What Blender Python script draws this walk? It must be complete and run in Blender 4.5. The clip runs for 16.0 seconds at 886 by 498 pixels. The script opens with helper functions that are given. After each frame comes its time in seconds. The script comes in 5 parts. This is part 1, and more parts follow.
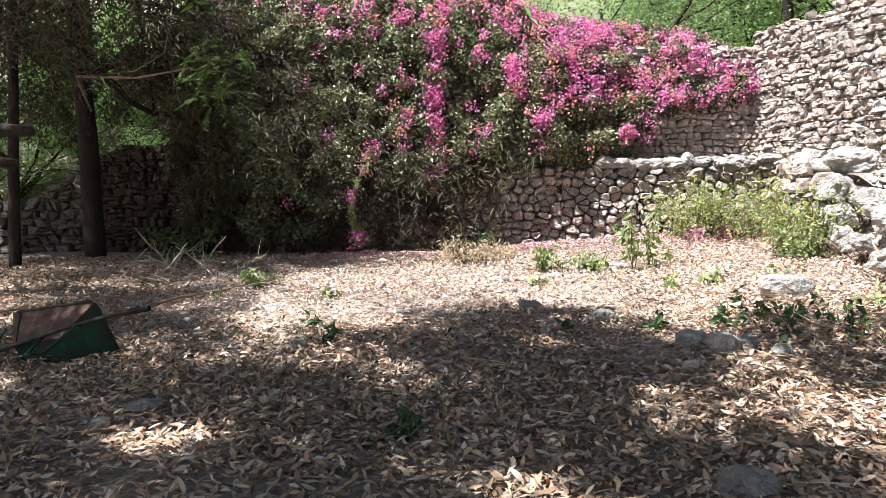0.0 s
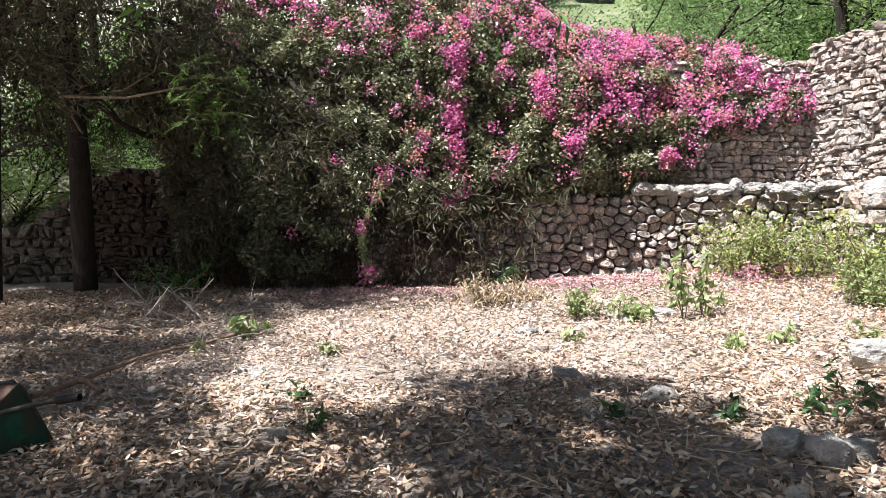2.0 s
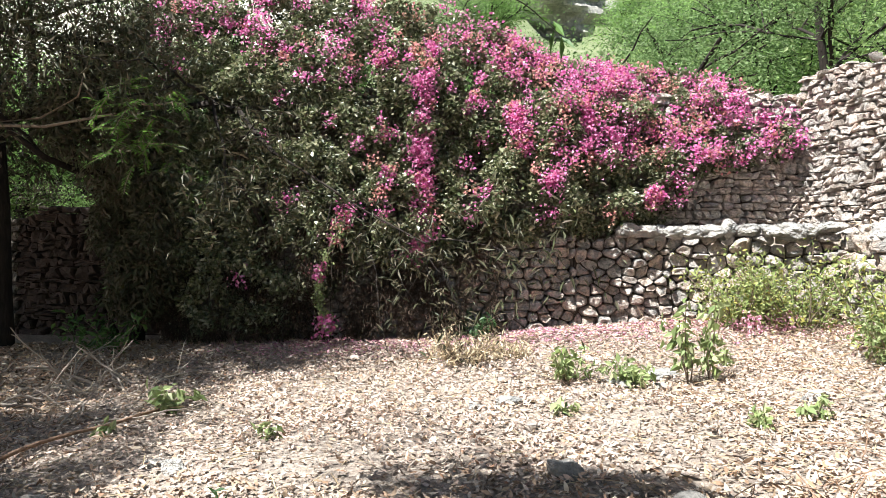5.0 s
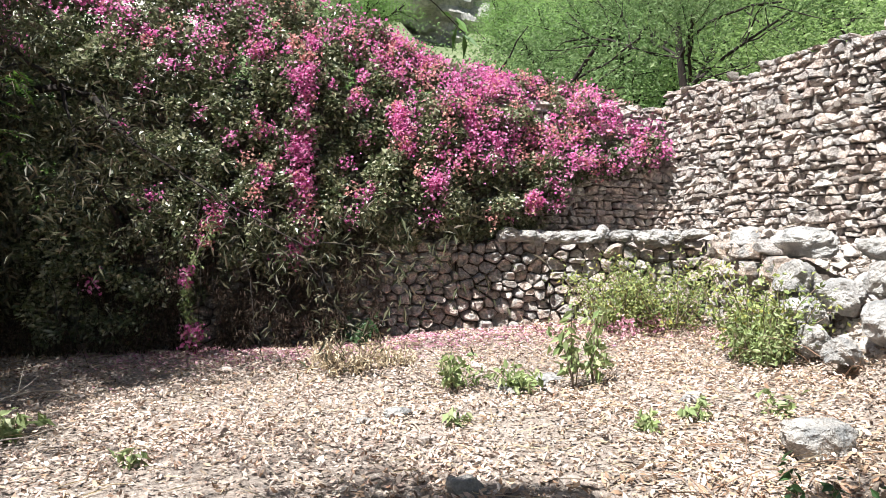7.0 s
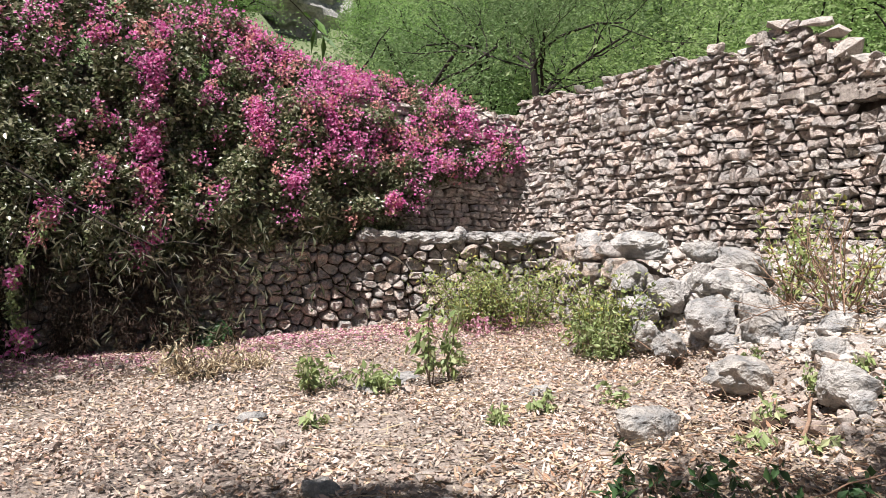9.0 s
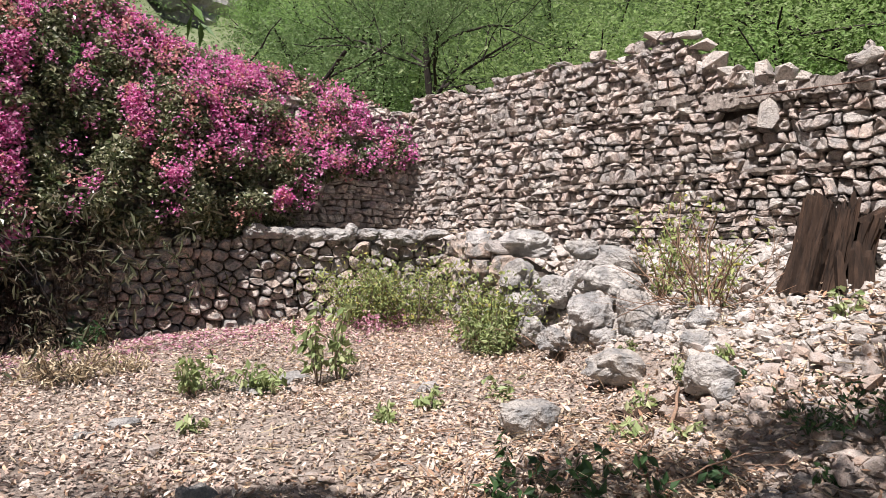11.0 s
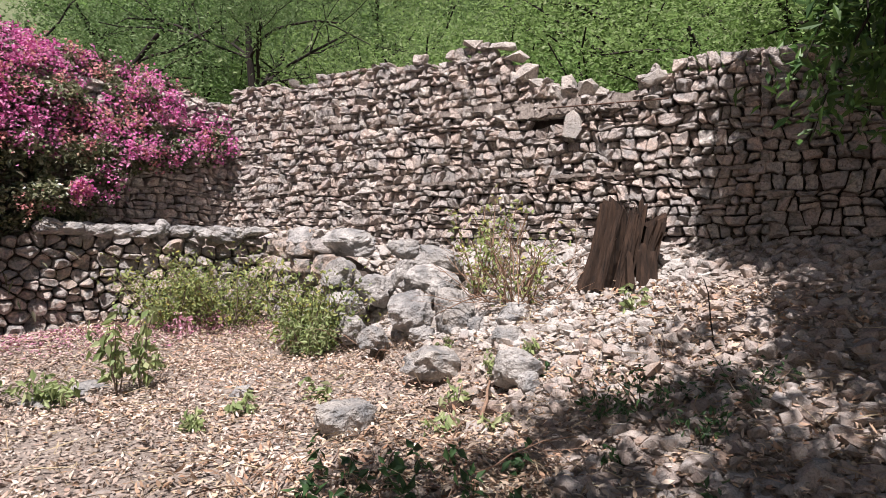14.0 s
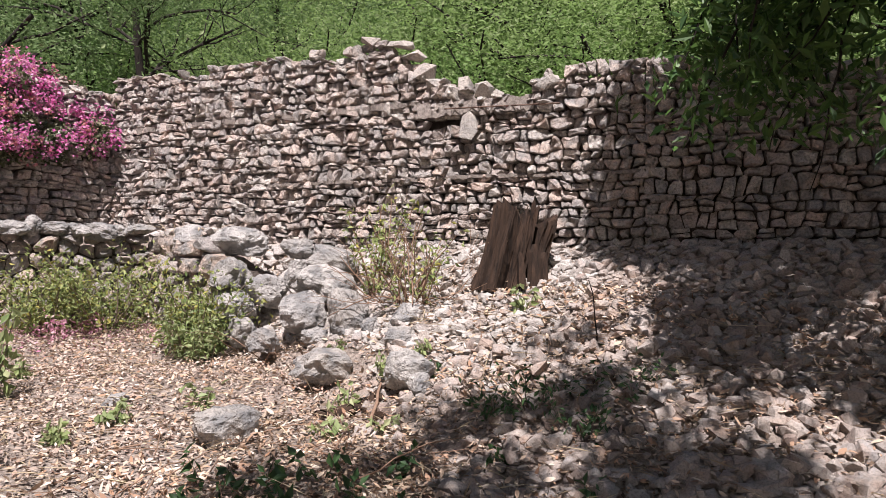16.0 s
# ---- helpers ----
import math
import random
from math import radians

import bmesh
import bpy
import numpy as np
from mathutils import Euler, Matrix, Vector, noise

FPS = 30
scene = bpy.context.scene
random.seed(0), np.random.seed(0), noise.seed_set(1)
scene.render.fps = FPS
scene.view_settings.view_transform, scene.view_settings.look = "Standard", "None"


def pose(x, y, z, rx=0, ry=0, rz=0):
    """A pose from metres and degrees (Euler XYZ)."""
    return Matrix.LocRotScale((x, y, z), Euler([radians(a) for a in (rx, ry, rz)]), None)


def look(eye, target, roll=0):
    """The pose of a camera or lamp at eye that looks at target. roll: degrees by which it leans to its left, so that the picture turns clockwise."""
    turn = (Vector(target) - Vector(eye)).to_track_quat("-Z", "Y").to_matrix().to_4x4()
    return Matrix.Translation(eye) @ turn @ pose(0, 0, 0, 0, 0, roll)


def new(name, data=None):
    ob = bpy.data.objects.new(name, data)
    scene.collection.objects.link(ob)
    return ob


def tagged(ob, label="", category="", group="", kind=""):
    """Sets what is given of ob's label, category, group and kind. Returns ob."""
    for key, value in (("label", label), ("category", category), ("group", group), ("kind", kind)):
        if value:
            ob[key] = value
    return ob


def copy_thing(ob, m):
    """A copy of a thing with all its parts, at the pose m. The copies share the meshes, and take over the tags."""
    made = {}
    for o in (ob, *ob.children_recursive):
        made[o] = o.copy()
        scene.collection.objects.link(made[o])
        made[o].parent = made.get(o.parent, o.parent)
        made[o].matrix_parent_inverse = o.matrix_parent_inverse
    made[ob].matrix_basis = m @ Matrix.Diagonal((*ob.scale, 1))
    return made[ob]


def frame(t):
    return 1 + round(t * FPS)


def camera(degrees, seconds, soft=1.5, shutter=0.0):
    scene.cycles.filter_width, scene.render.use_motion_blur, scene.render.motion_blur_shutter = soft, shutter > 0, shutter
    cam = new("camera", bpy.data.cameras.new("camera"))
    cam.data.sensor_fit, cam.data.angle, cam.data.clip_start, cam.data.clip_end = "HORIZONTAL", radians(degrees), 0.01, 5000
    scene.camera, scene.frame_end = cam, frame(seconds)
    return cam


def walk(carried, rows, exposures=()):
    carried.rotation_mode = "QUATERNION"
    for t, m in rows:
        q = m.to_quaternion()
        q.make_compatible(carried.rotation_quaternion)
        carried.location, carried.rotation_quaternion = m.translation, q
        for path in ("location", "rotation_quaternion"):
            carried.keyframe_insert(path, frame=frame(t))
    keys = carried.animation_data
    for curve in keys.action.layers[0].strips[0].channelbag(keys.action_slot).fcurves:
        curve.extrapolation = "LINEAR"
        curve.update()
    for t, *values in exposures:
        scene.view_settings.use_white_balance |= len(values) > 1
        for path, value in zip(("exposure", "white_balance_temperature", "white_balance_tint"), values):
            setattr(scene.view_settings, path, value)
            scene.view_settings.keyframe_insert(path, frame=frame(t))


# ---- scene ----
cam = camera(66.2, 16.0, soft=0.4)
METRES, EYE, TILT, LEAN, TURN = 3.2, 1.37, -3.5, 0.0, 0.0
ROWS = [
    (0.0, 0.0, 0.0, 0.0, 0.0, 0.0, -0.0),
    (0.5, -0.0039, 0.1043, 0.043, 0.44, 0.03, -0.01),
    (1.0, 0.0038, 0.1576, 0.0591, 0.56, 0.3, 0.08),
    (1.5, 0.0187, 0.2762, 0.0869, 1.49, 0.26, -0.05),
    (2.0, 0.0113, 0.3628, 0.1037, 1.84, 1.28, -0.26),
    (2.5, 0.0133, 0.4287, 0.1154, 2.02, 1.36, -0.03),
    (3.0, 0.0265, 0.5001, 0.1351, 2.51, 2.54, -0.21),
    (5.5, -0.0075, 0.7525, 0.168, -2.57, 4.51, -0.02),
    (6.0, -0.0187, 0.7815, 0.1699, -4.52, 4.7, -0.06),
    (6.5, -0.0324, 0.7753, 0.1757, -7.34, 4.53, -0.01),
    (7.0, -0.0422, 0.7999, 0.1817, -11.82, 4.43, 0.42),
    (7.5, -0.0375, 0.7923, 0.1863, -15.85, 4.33, 0.7),
    (8.0, -0.0381, 0.7895, 0.1866, -18.91, 4.16, 0.78),
    (8.5, -0.0415, 0.7854, 0.1878, -21.43, 4.15, 0.82),
    (11.0, -0.0198, 0.7759, 0.1882, -32.22, 3.77, 1.24),
    (11.5, -0.01, 0.7765, 0.1868, -35.53, 3.56, 1.32),
    (12.0, -0.0069, 0.7744, 0.1867, -37.84, 3.63, 1.44),
    (12.5, -0.0045, 0.775, 0.1869, -40.34, 3.48, 1.47),
    (13.0, -0.0043, 0.7718, 0.1871, -42.41, 3.49, 1.54),
    (13.5, -0.0007, 0.7676, 0.1884, -44.49, 3.33, 1.6),
    (14.0, 0.0081, 0.7593, 0.1888, -46.45, 3.3, 1.75),
    (14.5, 0.0167, 0.7553, 0.1897, -48.03, 3.21, 1.7),
    (15.0, 0.0276, 0.7542, 0.1892, -49.72, 3.11, 1.72),
    (15.5, 0.0389, 0.7479, 0.1894, -51.8, 3.06, 1.72),
    (16.0, 0.0523, 0.7408, 0.1913, -54.27, 3.0, 1.88),
]
EXPOSURES = [(0.0, 1.82, 6050, 9), (3.0, 1.66, 6050, 9), (5.5, 1.82, 6050, 3), (7.0, 1.62, 6000, 6), (8.5, 1.25, 6150, 10), (11.0, 1.03, 6250, 14), (13.0, 0.95, 6200, 15), (16.0, 0.9, 6200, 17)]
walk(cam, [(t, pose(0, 0, EYE, TILT, LEAN, TURN) @ pose(METRES * x, METRES * y, METRES * z, 90 + pitch, roll, yaw)) for t, x, y, z, yaw, pitch, roll in ROWS], EXPOSURES)

# ---- world and sun ----
SUN_FROM = Vector((-0.42, -0.26, 0.87)).normalized()
sun_el = math.asin(SUN_FROM.z)
sun_az = math.atan2(SUN_FROM.x, SUN_FROM.y)
world = bpy.data.worlds.new("sky")
scene.world = world
world.use_nodes = True
wn = world.node_tree
sky = wn.nodes.new("ShaderNodeTexSky")
sky.sky_type = "NISHITA"
sky.sun_disc = False
sky.sun_elevation = sun_el
sky.sun_rotation = sun_az
sky.dust_density = 1.5
bg = wn.nodes["Background"]
wn.links.new(sky.outputs[0], bg.inputs[0])
bg.inputs[1].default_value = 0.035
sun_data = bpy.data.lights.new("sun", "SUN")
sun_data.energy = 5.0
sun_data.angle = radians(0.6)
sun_data.color = (1.0, 0.95, 0.89)
sun = new("sun", sun_data)
sun.matrix_world = look(SUN_FROM * 40, (0, 0, 0))

# ---- material helpers ----
def material(name, rough=0.9):
    m = bpy.data.materials.new(name)
    m.use_nodes = True
    b = m.node_tree.nodes["Principled BSDF"]
    b.inputs["Roughness"].default_value = rough
    b.inputs["Specular IOR Level"].default_value = 0.25
    return m, m.node_tree, b


def tex_coord(nt, kind="Object"):
    return nt.nodes.new("ShaderNodeTexCoord").outputs[kind]


def noise_tex(nt, coord, scale, detail=5.0, rough=0.6):
    n = nt.nodes.new("ShaderNodeTexNoise")
    n.inputs["Scale"].default_value = scale
    n.inputs["Detail"].default_value = detail
    n.inputs["Roughness"].default_value = rough
    nt.links.new(coord, n.inputs["Vector"])
    return n.outputs["Fac"]


def ramp(nt, fac, stops):
    r = nt.nodes.new("ShaderNodeValToRGB")
    els = r.color_ramp.elements
    els[0].position, els[0].color = stops[0][0], (*stops[0][1], 1)
    els[1].position, els[1].color = stops[-1][0], (*stops[-1][1], 1)
    for p, c in stops[1:-1]:
        e = els.new(p)
        e.color = (*c, 1)
    nt.links.new(fac, r.inputs[0])
    return r.outputs[0]


def mix(nt, fac, a, b, mode="MIX"):
    n = nt.nodes.new("ShaderNodeMix")
    n.data_type, n.blend_type = "RGBA", mode
    if isinstance(fac, (int, float)):
        n.inputs[0].default_value = fac
    else:
        nt.links.new(fac, n.inputs[0])
    for s, v in ((6, a), (7, b)):
        if isinstance(v, tuple):
            n.inputs[s].default_value = (*v, 1)
        else:
            nt.links.new(v, n.inputs[s])
    return n.outputs[2]


def bump(nt, bsdf, height, strength, dist):
    n = nt.nodes.new("ShaderNodeBump")
    n.inputs["Strength"].default_value = strength
    n.inputs["Distance"].default_value = dist
    nt.links.new(height, n.inputs["Height"])
    nt.links.new(n.outputs[0], bsdf.inputs["Normal"])


def world_pos(nt):
    return nt.nodes.new("ShaderNodeNewGeometry").outputs["Position"]


def island(nt):
    return nt.nodes.new("ShaderNodeNewGeometry").outputs["Random Per Island"]


def add(nt, a, b, op="ADD"):
    n = nt.nodes.new("ShaderNodeMath")
    n.operation = op
    for s, v in ((0, a), (1, b)):
        if isinstance(v, (int, float)):
            n.inputs[s].default_value = v
        else:
            nt.links.new(v, n.inputs[s])
    return n.outputs[0]


def stone_material(name, tones, lichen, joined, relief=0.05, grain=38.0):
    """Limestone: each stone its own tone, grey lichen patches, pitted relief."""
    m, nt, b = material(name, 0.92)
    rnd = island(nt) if joined else nt.nodes.new("ShaderNodeObjectInfo").outputs["Random"]
    pos = world_pos(nt)
    tone = ramp(nt, rnd, [(i / (len(tones) - 1), c) for i, c in enumerate(tones)])
    big = noise_tex(nt, pos, 5.0, 6, 0.65)
    col = mix(nt, ramp(nt, big, [(0.42, (0, 0, 0)), (0.62, (1, 1, 1))]), tone, lichen)
    fine = noise_tex(nt, pos, grain, 5, 0.7)
    col = mix(nt, 0.75, col, ramp(nt, fine, [(0.3, (0.38, 0.36, 0.35)), (0.5, (0.95, 0.95, 0.95)), (0.75, (1.3, 1.27, 1.24))]), "MULTIPLY")
    nt.links.new(col, b.inputs["Base Color"])
    bump(nt, b, add(nt, fine, add(nt, big, 1.5, "MULTIPLY")), 1.0, relief)
    return m


def leaf_material(name, tones, translucent=0.35, rough=0.5, spec=0.3, patch=0.0):
    m, nt, b = material(name, rough)
    b.inputs["Specular IOR Level"].default_value = spec
    col = ramp(nt, island(nt), [(i / (len(tones) - 1), c) for i, c in enumerate(tones)])
    if patch:
        big = noise_tex(nt, world_pos(nt), patch, 3, 0.5)
        col = mix(nt, 0.7, col, ramp(nt, big, [(0.3, (0.6, 0.6, 0.55)), (0.7, (1.3, 1.25, 1.2))]), "MULTIPLY")
    nt.links.new(col, b.inputs["Base Color"])
    if translucent:
        tr = nt.nodes.new("ShaderNodeBsdfTranslucent")
        nt.links.new(col, tr.inputs[0])
        mx = nt.nodes.new("ShaderNodeMixShader")
        mx.inputs[0].default_value = translucent
        nt.links.new(b.outputs[0], mx.inputs[1])
        nt.links.new(tr.outputs[0], mx.inputs[2])
        nt.links.new(mx.outputs[0], nt.nodes["Material Output"].inputs[0])
    return m


def bark_material(name, dark, light, scale=9.0):
    m, nt, b = material(name, 0.95)
    pos = tex_coord(nt)
    mp = nt.nodes.new("ShaderNodeMapping")
    mp.inputs["Scale"].default_value = (1, 1, 0.18)
    nt.links.new(pos, mp.inputs[0])
    n1 = noise_tex(nt, mp.outputs[0], scale * 3, 6, 0.7)
    n2 = noise_tex(nt, pos, scale * 0.4, 3, 0.5)
    col = mix(nt, n2, ramp(nt, n1, [(0.35, dark), (0.7, light)]), dark)
    nt.links.new(col, b.inputs["Base Color"])
    bump(nt, b, n1, 1.0, 0.02)
    return m


# ---- materials ----
WARM = [(0.62, 0.49, 0.41), (0.36, 0.305, 0.27), (0.74, 0.67, 0.60), (0.50, 0.42, 0.37), (0.70, 0.57, 0.49), (0.42, 0.36, 0.33), (0.64, 0.49, 0.41), (0.58, 0.50, 0.45)]
GREY = [(0.52, 0.45, 0.41), (0.62, 0.48, 0.39), (0.48, 0.43, 0.40), (0.66, 0.52, 0.42), (0.56, 0.50, 0.46)]
PALE = [(0.43, 0.38, 0.345), (0.35, 0.31, 0.28), (0.48, 0.43, 0.39), (0.38, 0.32, 0.275), (0.27, 0.235, 0.21)]
BOULDER = [(0.52, 0.485, 0.455), (0.43, 0.40, 0.375), (0.56, 0.525, 0.49), (0.47, 0.425, 0.38), (0.42, 0.395, 0.37)]
LOOSE = [(0.38, 0.31, 0.265), (0.28, 0.21, 0.175), (0.44, 0.37, 0.32), (0.32, 0.235, 0.185), (0.22, 0.17, 0.14)]
LICHEN = (0.36, 0.33, 0.31)
M_stone = stone_material("wall_stone", WARM, LICHEN, False)
M_stone_j = stone_material("wall_stone_joined", WARM, LICHEN, True)
M_grey = stone_material("lower_wall_stone", GREY, (0.33, 0.315, 0.30), False, 0.09, 22)
M_grey_j = stone_material("lower_wall_stone_joined", GREY, (0.33, 0.315, 0.30), True, 0.09, 22)
M_pale = stone_material("boulder_stone", BOULDER, (0.24, 0.235, 0.23), False, 0.05, 20)
M_loose = stone_material("loose_stone", LOOSE, (0.34, 0.31, 0.29), False, 0.012, 60)
# lower wall tones cut to under half, painting in the shade of the trees
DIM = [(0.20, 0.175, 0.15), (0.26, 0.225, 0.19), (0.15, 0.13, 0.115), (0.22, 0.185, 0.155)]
M_shade = stone_material("shaded_stone", DIM, (0.13, 0.12, 0.105), False, 0.05, 26)
M_shade_j = stone_material("shaded_stone_joined", DIM, (0.13, 0.12, 0.105), True, 0.05, 26)
M_loose_pale = stone_material("crest_stone", [(0.56, 0.49, 0.43), (0.62, 0.55, 0.49), (0.50, 0.43, 0.38)], (0.38, 0.35, 0.32), False, 0.03, 40)
M_dark_rock = stone_material("dark_rock", [(0.27, 0.25, 0.23), (0.33, 0.305, 0.28), (0.24, 0.22, 0.205)], (0.19, 0.18, 0.17), False, 0.03, 24)
M_gravel = stone_material("pale_gravel", PALE, (0.46, 0.43, 0.40), True, 0.012, 60)
M_rubble = stone_material("rubble_stone", LOOSE, (0.36, 0.32, 0.29), True, 0.012, 60)

M_mortar, nt, b = material("wall_core")
n = noise_tex(nt, world_pos(nt), 14, 6, 0.7)
nt.links.new(ramp(nt, n, [(0.3, (0.09, 0.07, 0.058)), (0.7, (0.21, 0.17, 0.145))]), b.inputs["Base Color"])
bump(nt, b, n, 1.0, 0.05)

M_band, nt, b = material("mortar_band")
n = noise_tex(nt, world_pos(nt), 22, 6, 0.7)
nt.links.new(ramp(nt, n, [(0.3, (0.09, 0.075, 0.065)), (0.5, (0.22, 0.185, 0.16)), (0.75, (0.36, 0.31, 0.27))]), b.inputs["Base Color"])
bump(nt, b, n, 1.0, 0.03)

# brick tones lowered further to stand in for the deep tree shade
M_brick_shaded, nt, b = material("old_brick_shaded")
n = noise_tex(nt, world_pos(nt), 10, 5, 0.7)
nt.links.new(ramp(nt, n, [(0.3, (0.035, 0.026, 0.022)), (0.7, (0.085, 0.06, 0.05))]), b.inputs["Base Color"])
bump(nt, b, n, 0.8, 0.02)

# ground: dusty soil and crumbled litter, greener on the hill
M_ground, nt, b = material("ground_soil", 0.96)
pos = world_pos(nt)
n1 = noise_tex(nt, pos, 0.9, 5, 0.6)
n2 = noise_tex(nt, pos, 26, 6, 0.75)
n3 = noise_tex(nt, pos, 90, 4, 0.7)
soil = ramp(nt, n2, [(0.28, (0.09, 0.068, 0.054)), (0.5, (0.32, 0.268, 0.232)), (0.72, (0.54, 0.475, 0.42))])
soil = mix(nt, 0.5, soil, ramp(nt, n1, [(0.35, (0.72, 0.66, 0.6)), (0.65, (1.15, 1.1, 1.05))]), "MULTIPLY")
hillcol = ramp(nt, noise_tex(nt, pos, 0.35, 6, 0.65), [(0.35, (0.09, 0.115, 0.05)), (0.55, (0.13, 0.15, 0.075)), (0.72, (0.22, 0.21, 0.15))])
sep = nt.nodes.new("ShaderNodeSeparateXYZ")
nt.links.new(pos, sep.inputs[0])
rise = nt.nodes.new("ShaderNodeMapRange")
rise.inputs[1].default_value, rise.inputs[2].default_value = 2.6, 3.6
nt.links.new(sep.outputs[2], rise.inputs[0])
west = nt.nodes.new("ShaderNodeMapRange")
west.inputs[1].default_value, west.inputs[2].default_value = -3.5, -6.0
nt.links.new(sep.outputs[0], west.inputs[0])
hillcol = mix(nt, west.outputs[0], hillcol, ramp(nt, n1, [(0.35, (0.24, 0.22, 0.17)), (0.6, (0.46, 0.43, 0.37))]))
nt.links.new(mix(nt, rise.outputs[0], soil, hillcol), b.inputs["Base Color"])
bump(nt, b, add(nt, n2, add(nt, n3, 0.5, "MULTIPLY")), 1.0, 0.03)

M_litter = leaf_material("dry_leaf", [(0.34, 0.25, 0.205), (0.54, 0.445, 0.385), (0.16, 0.11, 0.09), (0.60, 0.505, 0.44), (0.43, 0.29, 0.235), (0.66, 0.585, 0.525), (0.46, 0.355, 0.30), (0.30, 0.235, 0.20)], 0.12, 0.75, 0.25, 0.8)
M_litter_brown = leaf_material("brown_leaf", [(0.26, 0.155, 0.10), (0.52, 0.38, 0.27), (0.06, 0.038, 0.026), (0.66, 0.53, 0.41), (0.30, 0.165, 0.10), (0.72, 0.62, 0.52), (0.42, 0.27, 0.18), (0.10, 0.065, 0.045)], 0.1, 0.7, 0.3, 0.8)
M_petal = leaf_material("fallen_petal", [(0.50, 0.22, 0.30), (0.60, 0.36, 0.40), (0.44, 0.16, 0.26), (0.60, 0.46, 0.43)], 0.2, 0.7)
M_vine = leaf_material("vine_leaf", [(0.05, 0.062, 0.028), (0.08, 0.105, 0.045), (0.17, 0.19, 0.09), (0.06, 0.08, 0.035), (0.32, 0.32, 0.20), (0.10, 0.12, 0.055), (0.50, 0.48, 0.36), (0.08, 0.095, 0.045), (0.38, 0.37, 0.24)], 0.25, 0.33, 0.6, 1.6)
M_bract = leaf_material("pink_bract", [(0.56, 0.09, 0.31), (0.70, 0.20, 0.45), (0.76, 0.33, 0.54), (0.48, 0.06, 0.25), (0.78, 0.44, 0.58), (0.64, 0.16, 0.45)], 0.4, 0.7, 0.2)
M_bract_pale = leaf_material("faded_bract", [(0.60, 0.24, 0.26), (0.66, 0.34, 0.33), (0.50, 0.20, 0.20), (0.58, 0.40, 0.28)], 0.35, 0.7, 0.2)
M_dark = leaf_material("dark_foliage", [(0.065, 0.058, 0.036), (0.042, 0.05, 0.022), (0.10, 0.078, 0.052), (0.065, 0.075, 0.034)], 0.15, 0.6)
# dead brown stalks, darkened in colour to carry the shadow under the climber
M_dead_shaded = leaf_material("dead_growth_shaded", [(0.05, 0.034, 0.026), (0.03, 0.024, 0.016), (0.075, 0.048, 0.036)], 0.08, 0.8, 0.1)
M_fern = leaf_material("fern_leaf", [(0.10, 0.20, 0.035), (0.16, 0.28, 0.05), (0.07, 0.15, 0.03)], 0.4, 0.5)
M_canopy = leaf_material("canopy_leaf", [(0.03, 0.07, 0.02), (0.06, 0.12, 0.025), (0.10, 0.18, 0.04), (0.045, 0.09, 0.022)], 0.3, 0.5, 0.35)
M_shrub = leaf_material("hill_leaf", [(0.14, 0.23, 0.07), (0.21, 0.33, 0.10), (0.17, 0.27, 0.08), (0.28, 0.38, 0.16)], 0.5, 0.6, 0.2)
M_shrub2 = leaf_material("hill_leaf_dark", [(0.10, 0.16, 0.055), (0.14, 0.21, 0.08), (0.19, 0.25, 0.115)], 0.4, 0.6, 0.2)
M_shrub3 = leaf_material("hill_leaf_bright", [(0.19, 0.29, 0.08), (0.27, 0.37, 0.135), (0.14, 0.21, 0.065), (0.33, 0.40, 0.19)], 0.5, 0.6, 0.2)
M_sprout = leaf_material("sprout_leaf", [(0.23, 0.29, 0.10), (0.33, 0.38, 0.18), (0.15, 0.21, 0.075), (0.44, 0.45, 0.25)], 0.35, 0.5, 0.3)
M_sprout_dark = leaf_material("seedling_leaf", [(0.035, 0.075, 0.028), (0.05, 0.10, 0.035), (0.075, 0.14, 0.05)], 0.35, 0.4, 0.4)
M_bush = leaf_material("bush_leaf", [(0.17, 0.22, 0.07), (0.27, 0.32, 0.12), (0.38, 0.40, 0.16), (0.12, 0.17, 0.06), (0.42, 0.38, 0.10)], 0.35, 0.6, 0.25)
M_straw = leaf_material("dry_stalk", [(0.42, 0.33, 0.21), (0.55, 0.46, 0.32), (0.30, 0.22, 0.14)], 0.1, 0.8)
M_bark = bark_material("dark_bark", (0.016, 0.012, 0.01), (0.06, 0.046, 0.038))
M_twig = bark_material("grey_twig", (0.16, 0.12, 0.09), (0.38, 0.31, 0.25))
M_pale_twig = bark_material("pale_twig", (0.30, 0.25, 0.21), (0.56, 0.49, 0.42))
M_stick = bark_material("fallen_stick", (0.20, 0.12, 0.08), (0.40, 0.28, 0.20))
M_stump = bark_material("rotten_wood", (0.018, 0.012, 0.009), (0.115, 0.066, 0.042), 5.0)

M_green, nt, b = material("green_paint", 0.55)
n = noise_tex(nt, tex_coord(nt), 7, 6, 0.7)
nt.links.new(ramp(nt, n, [(0.36, (0.015, 0.085, 0.058)), (0.5, (0.018, 0.05, 0.038)), (0.64, (0.055, 0.04, 0.03))]), b.inputs["Base Color"])
bump(nt, b, n, 0.3, 0.01)
M_rust, nt, b = material("rusty_steel", 0.8)
n = noise_tex(nt, tex_coord(nt), 9, 6, 0.7)
nt.links.new(ramp(nt, n, [(0.3, (0.04, 0.024, 0.017)), (0.55, (0.12, 0.072, 0.053)), (0.75, (0.24, 0.18, 0.15))]), b.inputs["Base Color"])
bump(nt, b, n, 0.4, 0.01)
M_steel, nt, b = material("dark_steel", 0.6)
n = noise_tex(nt, tex_coord(nt), 14, 5, 0.7)
